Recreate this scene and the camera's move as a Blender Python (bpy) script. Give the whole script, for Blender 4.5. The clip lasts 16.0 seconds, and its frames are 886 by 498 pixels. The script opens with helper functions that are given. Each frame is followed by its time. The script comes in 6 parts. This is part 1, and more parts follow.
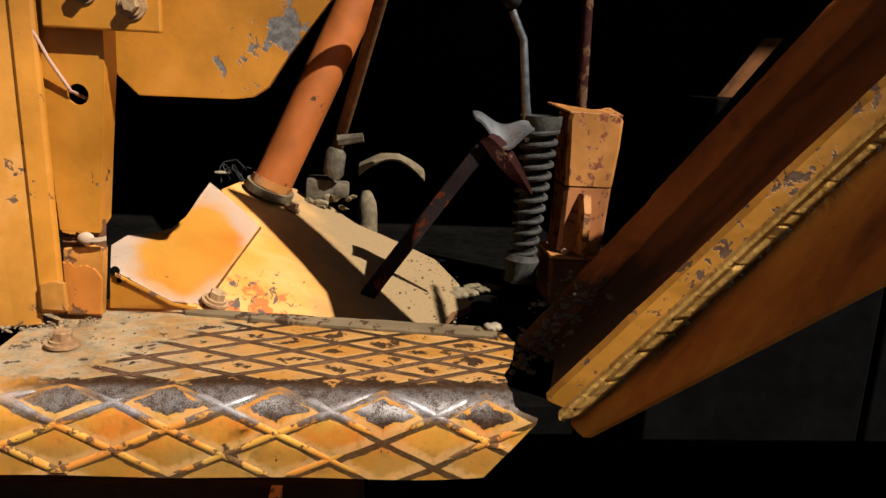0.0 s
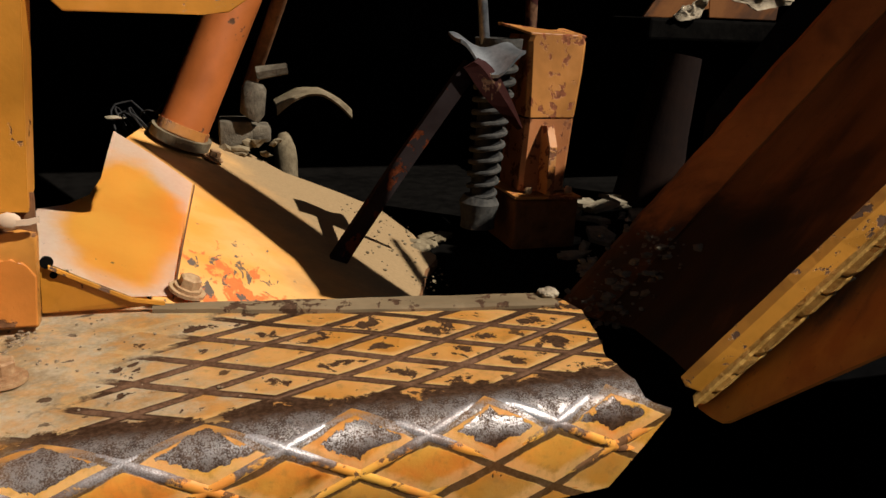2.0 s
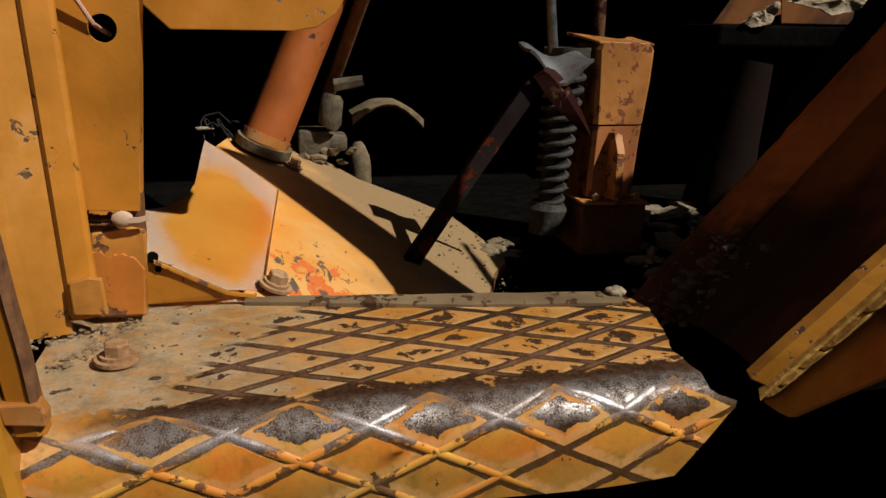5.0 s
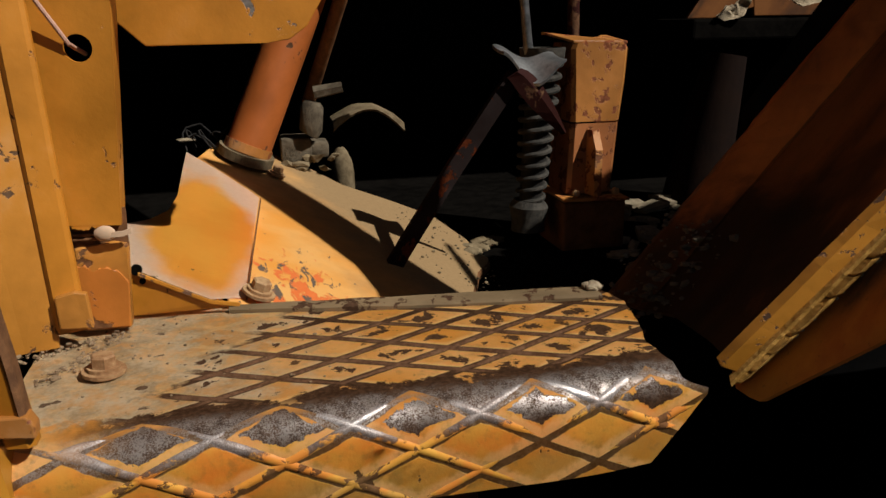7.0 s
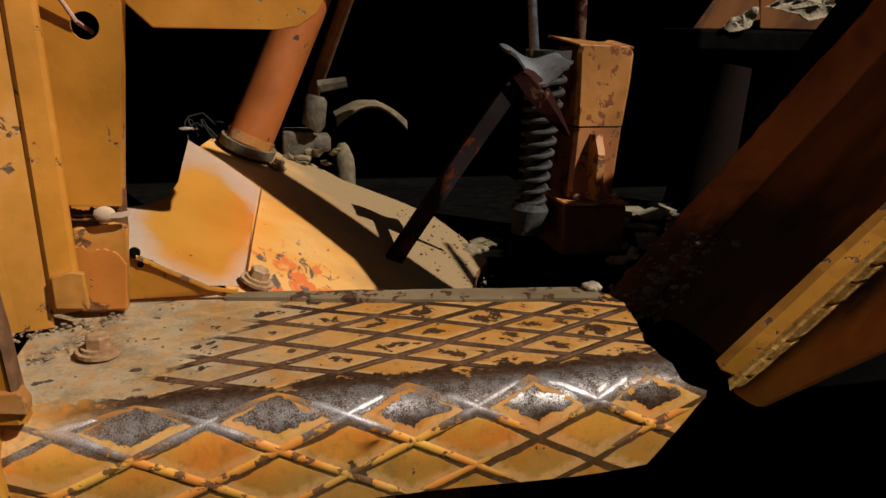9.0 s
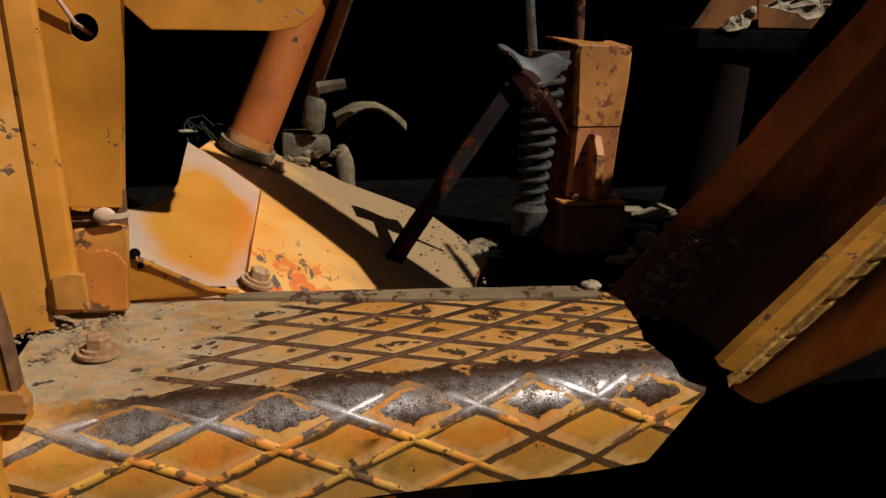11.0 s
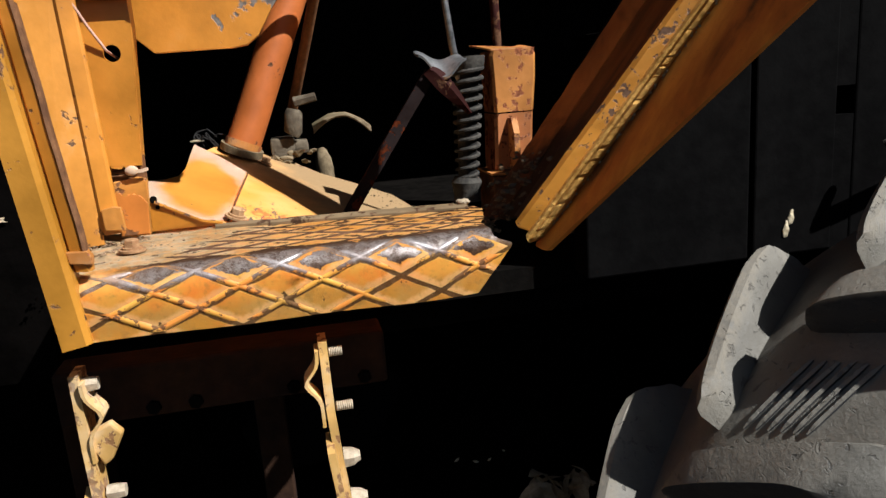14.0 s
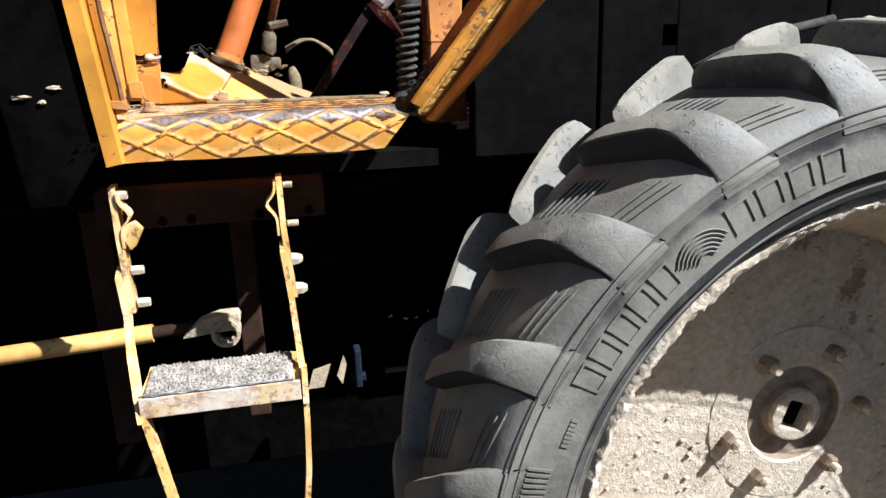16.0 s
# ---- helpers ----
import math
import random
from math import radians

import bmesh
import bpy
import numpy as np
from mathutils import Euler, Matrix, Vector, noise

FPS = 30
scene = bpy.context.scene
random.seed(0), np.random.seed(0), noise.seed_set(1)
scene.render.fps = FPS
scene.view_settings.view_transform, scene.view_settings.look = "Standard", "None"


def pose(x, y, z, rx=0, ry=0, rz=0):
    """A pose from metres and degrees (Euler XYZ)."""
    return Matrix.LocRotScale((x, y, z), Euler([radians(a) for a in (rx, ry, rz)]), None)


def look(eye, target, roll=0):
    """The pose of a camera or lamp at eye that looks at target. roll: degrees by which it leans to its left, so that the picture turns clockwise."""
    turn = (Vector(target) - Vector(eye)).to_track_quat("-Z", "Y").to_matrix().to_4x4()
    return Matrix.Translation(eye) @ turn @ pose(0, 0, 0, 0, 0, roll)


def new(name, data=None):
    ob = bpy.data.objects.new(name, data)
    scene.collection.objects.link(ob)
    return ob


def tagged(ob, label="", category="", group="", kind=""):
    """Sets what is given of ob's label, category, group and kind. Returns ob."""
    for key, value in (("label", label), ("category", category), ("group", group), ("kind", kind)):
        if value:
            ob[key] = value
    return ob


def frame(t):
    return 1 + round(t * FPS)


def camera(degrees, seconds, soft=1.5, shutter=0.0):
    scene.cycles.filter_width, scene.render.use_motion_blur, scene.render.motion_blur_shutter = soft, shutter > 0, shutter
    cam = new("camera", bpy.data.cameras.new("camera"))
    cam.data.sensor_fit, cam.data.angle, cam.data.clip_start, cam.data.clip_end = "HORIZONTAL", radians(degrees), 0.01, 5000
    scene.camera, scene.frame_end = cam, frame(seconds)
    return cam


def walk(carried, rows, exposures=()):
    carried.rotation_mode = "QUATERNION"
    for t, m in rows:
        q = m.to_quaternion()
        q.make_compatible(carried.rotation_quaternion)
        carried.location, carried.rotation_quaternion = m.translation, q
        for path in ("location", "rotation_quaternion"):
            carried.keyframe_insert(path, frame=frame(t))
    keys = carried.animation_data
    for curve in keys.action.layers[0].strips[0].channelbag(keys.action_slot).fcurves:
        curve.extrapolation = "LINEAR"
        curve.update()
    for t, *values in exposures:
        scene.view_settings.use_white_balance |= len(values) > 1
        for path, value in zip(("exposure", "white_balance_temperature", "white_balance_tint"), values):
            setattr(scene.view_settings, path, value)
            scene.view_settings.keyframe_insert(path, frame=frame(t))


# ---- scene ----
cam = camera(61.0, 16.0)
PATH = [
    (0, (0.107, -0.585, 1.641), (0.28, 1.354, 1.185), 2.9),
    (0.5, (-0.032, -0.422, 1.626), (0.544, 1.417, 1.091), 3.1),
    (1, (-0.056, -0.365, 1.623), (0.735, 1.396, 1.098), 3.9),
    (1.5, (-0.037, -0.381, 1.619), (0.652, 1.402, 1.03), 2.5),
    (2, (-0.055, -0.392, 1.614), (0.543, 1.419, 1.009), 2.5),
    (2.5, (-0.062, -0.397, 1.607), (0.408, 1.457, 1.023), 1.6),
    (3, (-0.065, -0.406, 1.607), (0.388, 1.459, 1.043), 1.7),
    (3.5, (-0.064, -0.42, 1.616), (0.352, 1.45, 1.044), 1.1),
    (4, (-0.077, -0.416, 1.612), (0.353, 1.449, 1.032), 2.2),
    (6.5, (-0.059, -0.442, 1.618), (0.385, 1.419, 1.036), -0.8),
    (7, (-0.062, -0.442, 1.619), (0.391, 1.418, 1.039), -0.7),
    (7.5, (-0.062, -0.442, 1.616), (0.393, 1.419, 1.041), -0.4),
    (8, (-0.066, -0.441, 1.611), (0.396, 1.419, 1.039), 0.0),
    (8.5, (-0.068, -0.441, 1.612), (0.395, 1.417, 1.035), 1.0),
    (9, (-0.066, -0.44, 1.609), (0.398, 1.42, 1.042), 1.5),
    (11.5, (-0.065, -0.443, 1.607), (0.397, 1.421, 1.049), 0.8),
    (12, (-0.062, -0.443, 1.605), (0.4, 1.423, 1.052), -0.4),
    (12.5, (-0.047, -0.467, 1.584), (0.384, 1.399, 1.01), -2.2),
    (13, (0.008, -0.561, 1.578), (0.406, 1.332, 1.069), -2.7),
    (13.5, (0.04, -0.717, 1.572), (0.525, 1.163, 1.094), -4.2),
    (14, (0.008, -0.817, 1.556), (0.378, 1.093, 1.092), -4.2),
    (14.5, (-0.016, -0.884, 1.547), (0.315, 1.032, 1.078), -4.1),
    (15, (-0.062, -1.015, 1.529), (0.403, 0.875, 1.067), -4.0),
    (15.5, (-0.09, -1.133, 1.493), (0.415, 0.705, 0.885), -3.1),
    (16, (0.027, -1.29, 1.499), (0.427, 0.586, 0.931), -1.7),
]
EXPOSURES = [  # stops, kelvin and tint as the camera adapts
    (0.0, 0.58, 6150, 10), (1.0, 0.50, 6150, 10), (3.5, 0.04, 6200, 10), (7.0, -0.1, 6200, 10), (12.4, -0.1, 6200, 10),
    (13.0, 0.0, 6100, 10), (14.0, 0.88, 5650, 10), (15.0, 1.3, 5450, 10), (15.5, 1.55, 5300, 10), (16.0, 1.65, 5300, 10)]
walk(cam, [(t, look(eye, target, roll)) for t, eye, target, roll in PATH], EXPOSURES)

# ---- light ----
SUN_DIR = Vector((-0.74, 0.605, -1.01)).normalized()   # the way that the sunlight travels
world = bpy.data.worlds.new("sky")
scene.world = world
world.use_nodes = True
wn = world.node_tree
sky = wn.nodes.new("ShaderNodeTexSky")
sky.sky_type, sky.sun_disc = "NISHITA", False
sky.sun_elevation = math.asin(-SUN_DIR.z)
sky.sun_rotation = math.atan2(-SUN_DIR.x, -SUN_DIR.y)
wn.links.new(sky.outputs[0], wn.nodes["Background"].inputs[0])
wn.nodes["Background"].inputs[1].default_value = 0.024
sun = new("sun", bpy.data.lights.new("sun", "SUN"))
sun.data.energy, sun.data.angle, sun.data.color = 5.0, radians(0.53), (1.0, 0.965, 0.91)
sun.matrix_world = look(-SUN_DIR * 20, (0, 0, 0))


# ---- materials ----
class Nodes:
    """Short hand for building one node material."""

    def __init__(self, name):
        self.m = bpy.data.materials.new(name)
        self.m.use_nodes = True
        self.t = self.m.node_tree
        self.b = self.t.nodes["Principled BSDF"]
        self.co = self.t.nodes.new("ShaderNodeTexCoord").outputs["Object"]
        self.rand = None

    def put(self, socket, value):
        if hasattr(value, "is_output"):
            self.t.links.new(value, socket)
        elif isinstance(value, (tuple, list)) and len(value) == 3 and socket.type == "RGBA":
            socket.default_value = (*value, 1.0)
        else:
            socket.default_value = value

    def noise(self, scale, detail=4.0, rough=0.55, distort=0.0, stretch=None, co=None):
        n = self.t.nodes.new("ShaderNodeTexNoise")
        co = co or self.co
        if stretch:
            mp = self.t.nodes.new("ShaderNodeMapping")
            mp.inputs["Scale"].default_value = stretch
            self.t.links.new(co, mp.inputs[0])
            co = mp.outputs[0]
        self.t.links.new(co, n.inputs["Vector"])
        for key, v in (("Scale", scale), ("Detail", detail), ("Roughness", rough), ("Distortion", distort)):
            n.inputs[key].default_value = v
        return n.outputs["Fac"]

    def cells(self, scale):
        n = self.t.nodes.new("ShaderNodeTexVoronoi")
        self.t.links.new(self.co, n.inputs["Vector"])
        n.inputs["Scale"].default_value = scale
        return n.outputs["Distance"]

    def ramp(self, value, lo, hi):
        n = self.t.nodes.new("ShaderNodeMapRange")
        n.interpolation_type = "SMOOTHSTEP"
        self.put(n.inputs[0], value)
        n.inputs[1].default_value, n.inputs[2].default_value = lo, hi
        return n.outputs[0]

    def math(self, op, a, b=0.0):
        n = self.t.nodes.new("ShaderNodeMath")
        n.operation = op
        self.put(n.inputs[0], a)
        self.put(n.inputs[1], b)
        return n.outputs[0]

    def mix(self, fac, a, b):
        n = self.t.nodes.new("ShaderNodeMix")
        n.data_type = "RGBA"
        self.put(n.inputs[0], fac)
        self.put(n.inputs[6], a)
        self.put(n.inputs[7], b)
        return n.outputs[2]

    def along(self, a, b, c):
        """A noise coordinate of three dot products with the place: rows (x, y, z)."""
        n = self.t.nodes.new("ShaderNodeCombineXYZ")
        for k, row in enumerate((a, b, c)):
            parts = [self.math("MULTIPLY", self.axis(m), w) for m, w in enumerate(row)]
            self.put(n.inputs[k], self.math("ADD", self.math("ADD", parts[0], parts[1]), parts[2]))
        return n.outputs[0]

    def axis(self, k):
        n = self.t.nodes.new("ShaderNodeSeparateXYZ")
        self.t.links.new(self.co, n.inputs[0])
        return n.outputs[k]

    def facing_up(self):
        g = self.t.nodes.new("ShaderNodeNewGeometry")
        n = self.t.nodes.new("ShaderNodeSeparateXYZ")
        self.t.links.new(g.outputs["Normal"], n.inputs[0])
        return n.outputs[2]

    def bump(self, height, strength=0.4, distance=0.002):
        n = self.t.nodes.new("ShaderNodeBump")
        n.inputs["Strength"].default_value, n.inputs["Distance"].default_value = strength, distance
        self.put(n.inputs["Height"], height)
        self.put(self.b.inputs["Normal"], n.outputs[0])

    def done(self, colour, rough, metal=0.0):
        self.put(self.b.inputs["Base Color"], colour)
        self.put(self.b.inputs["Roughness"], rough)
        self.put(self.b.inputs["Metallic"], metal)
        return self.m


def paint(name, base, under=(0.07, 0.035, 0.018), chip=0.62, scale=34.0, dust=0.35, rough=0.42, fade=0.25, dirt=(0.42, 0.31, 0.19), gloss=0.5, patch_at=None):
    """Old paint: uneven colour, chips down to rust, dust that lies on it."""
    k = Nodes(name)
    broad = k.noise(7.0, 5.0, 0.6)
    fine = k.noise(160.0, 4.0, 0.6)
    light = tuple(min(1.0, c * 1.15 + 0.01) for c in base)
    dark = tuple(c * (1 - fade * 1.6) for c in base)
    col = k.mix(k.ramp(broad, 0.3, 0.7), dark, light)
    stain = k.noise(3.2, 6.0, 0.65, 0.6, (1, 1, 0.35))
    col = k.mix(k.math("MULTIPLY", k.ramp(stain, 0.5, 0.75), 0.45), col, tuple(c * 0.55 for c in base))
    big = k.noise(scale, 8.0, 0.62, 0.3)
    patch = k.noise(scale * 0.22, 3.0, 0.5)
    cover = k.math("ADD", k.math("MULTIPLY", big, 0.75), k.math("MULTIPLY", patch, 0.35))
    if patch_at:   # one large rubbed place: x, z and its half sizes
        dx, dz = (k.math("DIVIDE", k.math("SUBTRACT", k.axis(n), patch_at[m]), patch_at[m + 2]) for n, m in ((0, 0), (2, 1)))
        near = k.math("ADD", k.math("MULTIPLY", dx, dx), k.math("MULTIPLY", dz, dz))
        cover = k.math("ADD", cover, k.math("MULTIPLY", k.ramp(near, 1.3, 0.0), 0.16))
    bare = k.ramp(cover, chip, chip + 0.02)
    col = k.mix(bare, col, k.mix(k.ramp(fine, 0.3, 0.7), under, tuple(c * 2.0 for c in under)))
    lying = k.math("MULTIPLY", k.ramp(k.noise(14.0, 7.0, 0.68), 0.62 - dust * 0.4, 0.9 - dust * 0.35), min(1.0, dust * 1.7))
    col = k.mix(lying, col, dirt)
    k.bump(k.math("ADD", k.math("MULTIPLY", bare, -0.8), k.math("MULTIPLY", fine, 0.35)), 0.5, 0.0012)
    k.put(k.b.inputs["Specular IOR Level"], k.math("MULTIPLY", k.math("SUBTRACT", 1.0, k.math("MAXIMUM", bare, lying)), gloss))
    rg = k.math("ADD", k.math("MULTIPLY", bare, 0.3), k.math("ADD", k.math("MULTIPLY", lying, 0.35), rough))
    return k.done(col, rg)


def rough_stuff(name, a, b, scale=60.0, rough=0.9, bump=0.6, distance=0.003, metal=0.0, gloss=0.12):
    """Dirt, rust, rubber, bare cast metal: two colours over two scales, and relief."""
    k = Nodes(name)
    broad, fine = k.noise(scale * 0.15, 5.0, 0.6), k.noise(scale, 7.0, 0.65)
    col = k.mix(k.ramp(k.math("ADD", k.math("MULTIPLY", broad, 0.5), k.math("MULTIPLY", fine, 0.5)), 0.36, 0.64), a, b)
    k.bump(fine, bump, distance)
    k.b.inputs["Specular IOR Level"].default_value = gloss
    return k.done(col, k.math("ADD", k.math("MULTIPLY", broad, 0.2), rough - 0.1), metal)


YELLOW = (0.50, 0.182, 0.008)
M_CAB = paint("cab_yellow", YELLOW, chip=0.645, dust=0.14)
M_CASE = paint("casing_yellow", YELLOW, under=(0.10, 0.085, 0.07), chip=0.66, scale=44.0, dust=0.08, patch_at=(0.004, 1.668, 0.022, 0.045))
M_PILLAR = paint("pillar_yellow", (0.50, 0.208, 0.013), chip=0.62, dust=0.08)
M_PANEL = paint("dusty_yellow", (0.60, 0.235, 0.024), chip=0.66, dust=0.24, dirt=(0.52, 0.36, 0.20))
M_PAN_DUST = rough_stuff("pan_dust", (0.10, 0.070, 0.036), (0.21, 0.155, 0.085), 90.0, 0.95, 0.5)
M_FOOT = paint("cracked_orange", (0.52, 0.20, 0.022), under=(0.11, 0.048, 0.02), chip=0.585, scale=38.0, dust=0.2, fade=0.6)
M_PATCH = paint("patch_orange", (0.48, 0.15, 0.014), under=(0.11, 0.048, 0.02), chip=0.60, scale=46.0, dust=0.05)
M_BLOB = rough_stuff("dried_sealant", (0.50, 0.33, 0.20), (0.60, 0.41, 0.26), 24.0, 0.85, 0.1)
M_TUBE = paint("orange_tube", (0.46, 0.118, 0.016), chip=0.70, scale=60.0, dust=0.08, rough=0.5)
M_BRACKET = paint("bracket_orange", (0.50, 0.19, 0.035), under=(0.15, 0.05, 0.022), chip=0.585, scale=46.0, dust=0.28)
M_BEAM = paint("beam_yellow", (0.52, 0.20, 0.026), under=(0.10, 0.05, 0.025), chip=0.70, scale=40.0, dust=0.10, fade=0.4)
M_SEAL = paint("seal_flange", (0.60, 0.235, 0.018), under=(0.09, 0.05, 0.03), chip=0.595, scale=80.0, dust=0.12)
M_CRUST = rough_stuff("crusty_sealant", (0.36, 0.175, 0.03), (0.66, 0.36, 0.085), 130.0, 0.95, 0.9, 0.004)
M_LADDER = paint("ladder_yellow", (0.60, 0.34, 0.09), under=(0.15, 0.075, 0.03), chip=0.60, scale=70.0, dust=0.42, dirt=(0.55, 0.45, 0.30))
M_BARREL = paint("barrel_yellow", (0.62, 0.33, 0.075), under=(0.15, 0.075, 0.03), chip=0.66, scale=50.0, dust=0.35, dirt=(0.50, 0.36, 0.20))
M_RUST = rough_stuff("rusty_iron", (0.09, 0.04, 0.018), (0.20, 0.09, 0.035), 70.0, 0.85)
M_BOLT = rough_stuff("rusty_bolt", (0.24, 0.115, 0.045), (0.46, 0.28, 0.13), 160.0, 0.7, 0.5, 0.001, 0.1, 0.3)
M_HOUSING_RED = paint("housing_red_brown", (0.42, 0.145, 0.04), under=(0.12, 0.045, 0.02), chip=0.60, scale=60.0, dust=0.25)
M_PAD = rough_stuff("bright_worn_steel", (0.28, 0.27, 0.25), (0.62, 0.60, 0.56), 60.0, 0.38, 0.5, 0.002, 0.85, 0.5)
M_HEAP = rough_stuff("grey_dirt", (0.06, 0.045, 0.028), (0.16, 0.125, 0.08), 60.0, 0.95, 0.9, 0.004)
M_CRUMB = rough_stuff("dark_crumbs", (0.05, 0.038, 0.024), (0.15, 0.115, 0.07), 60.0, 0.95, 0.9, 0.004)
M_SLAB = rough_stuff("caked_earth", (0.12, 0.092, 0.056), (0.27, 0.21, 0.13), 70.0, 0.95, 0.8, 0.003)
M_CAKED = rough_stuff("dust_caked_steel", (0.24, 0.185, 0.115), (0.46, 0.37, 0.25), 140.0, 0.9, 0.7, 0.002)
M_PEDESTAL = rough_stuff("grimy_orange", (0.09, 0.034, 0.012), (0.22, 0.085, 0.028), 40.0, 0.85)
# the cone's brown, taken almost to black in place of shade
M_CONE = rough_stuff("shaded_brown_paint", (0.005, 0.0018, 0.0007), (0.011, 0.004, 0.0013), 20.0, 0.9, gloss=0.1)
# near-black albedo puts deep shade into cab and underframe surfaces
M_DARK = rough_stuff("shade_black_metal", (0.0028, 0.0024, 0.0020), (0.0065, 0.0055, 0.0044), 40.0, 0.9, gloss=0.0)
# body panels: an almost black base colour
M_HULL = rough_stuff("near_black_panel", (0.0032, 0.0029, 0.0027), (0.0058, 0.0053, 0.0048), 22.0, 0.9, gloss=0.0)
M_CHASSIS = rough_stuff("chassis_brown", (0.018, 0.009, 0.0055), (0.040, 0.019, 0.009), 30.0, 0.85, gloss=0.1)
M_REDBROWN = paint("red_brown_paint", (0.034, 0.007, 0.004), chip=0.60, dust=0.0, rough=0.65, gloss=0.04)
M_ARM = paint("brown_arm", (0.009, 0.0035, 0.002), under=(0.045, 0.011, 0.004), chip=0.60, dust=0.0, rough=0.8, gloss=0.02)
# blacker still, for sheets that the sun reaches but that stand for shade
M_WELL = rough_stuff("shade_black", (0.0012, 0.0010, 0.0008), (0.003, 0.0024, 0.002), 30.0, 0.9, gloss=0.0)
M_STEEL = rough_stuff("worn_steel", (0.13, 0.125, 0.12), (0.33, 0.32, 0.30), 90.0, 0.40, 0.3, 0.001, 0.8, 0.5)
M_STRIP = paint("dusty_strip", (0.20, 0.13, 0.06), under=(0.05, 0.026, 0.014), chip=0.60, scale=55.0, dust=0.3, rough=0.8, dirt=(0.40, 0.29, 0.165), gloss=0.2)
M_SAND = rough_stuff("trodden_sand", (0.18, 0.115, 0.06), (0.31, 0.21, 0.12), 110.0, 0.95, 0.8, 0.003)
M_SPRING = rough_stuff("dusty_grey_rubber", (0.028, 0.025, 0.020), (0.072, 0.062, 0.048), 120.0, 0.8)
M_DUSTY = rough_stuff("thick_dust", (0.28, 0.21, 0.13), (0.43, 0.335, 0.21), 80.0, 0.95, 0.9, 0.006)
M_WIRE = rough_stuff("pink_wire", (0.42, 0.22, 0.14), (0.60, 0.36, 0.26), 90.0, 0.5, 0.1)
M_CABLE = rough_stuff("black_cable", (0.010, 0.009, 0.008), (0.03, 0.026, 0.022), 90.0, 0.6, 0.2)
M_MUD = rough_stuff("dried_mud", (0.33, 0.26, 0.175), (0.50, 0.41, 0.295), 70.0, 0.95, 1.0, 0.006)
M_RIM = rough_stuff("mud_stained_rim", (0.12, 0.080, 0.050), (0.27, 0.205, 0.140), 30.0, 0.9, 0.5)
M_LIP = paint("rusted_lip", (0.50, 0.33, 0.13), under=(0.16, 0.075, 0.03), chip=0.53, scale=50.0, dust=0.7, dirt=(0.46, 0.38, 0.29))
M_VALVE = rough_stuff("blue_grey_paint", (0.006, 0.009, 0.014), (0.014, 0.020, 0.030), 60.0, 0.7)
M_MAT = rough_stuff("grey_scraper_mat", (0.12, 0.105, 0.085), (0.40, 0.34, 0.26), 200.0, 0.8)
M_GROUND = rough_stuff("dark_earth", (0.020, 0.016, 0.012), (0.042, 0.033, 0.024), 20.0, 0.97, 0.8, 0.02)
M_LEAF = rough_stuff("dry_leaf", (0.42, 0.33, 0.19), (0.62, 0.52, 0.34), 90.0, 0.9)


def cover_material():
    """Orange paint kept bright in the middle of the sheet, dusted pale towards its rims."""
    k = Nodes("cover_orange")
    dx, dy = k.math("DIVIDE", k.math("SUBTRACT", k.axis(0), -0.128), 0.050), k.math("DIVIDE", k.math("SUBTRACT", k.axis(1), 0.375), 0.135)
    far = k.math("SQRT", k.math("ADD", k.math("MULTIPLY", dx, dx), k.math("MULTIPLY", dy, dy)))
    far = k.math("ADD", far, k.math("MULTIPLY", k.math("SUBTRACT", k.noise(16.0, 6.0, 0.6), 0.5), 0.9))
    fine = k.noise(180.0, 4.0, 0.6)
    col = k.mix(k.ramp(k.noise(9.0, 4.0), 0.35, 0.65), (0.90, 0.35, 0.036), (0.96, 0.435, 0.055))
    pale = k.ramp(far, 0.80, 1.30)
    col = k.mix(pale, col, k.mix(fine, (0.76, 0.50, 0.31), (0.86, 0.62, 0.43)))
    pits = k.math("MULTIPLY", k.ramp(k.noise(70.0, 4.0, 0.5), 0.66, 0.68), k.ramp(k.axis(1), 0.31, 0.25))
    col = k.mix(pits, col, (0.16, 0.10, 0.06))
    k.bump(k.math("SUBTRACT", k.math("MULTIPLY", fine, 0.3), pits), 0.4, 0.001)
    return k.done(col, k.math("ADD", 0.45, k.math("MULTIPLY", pale, 0.3)))


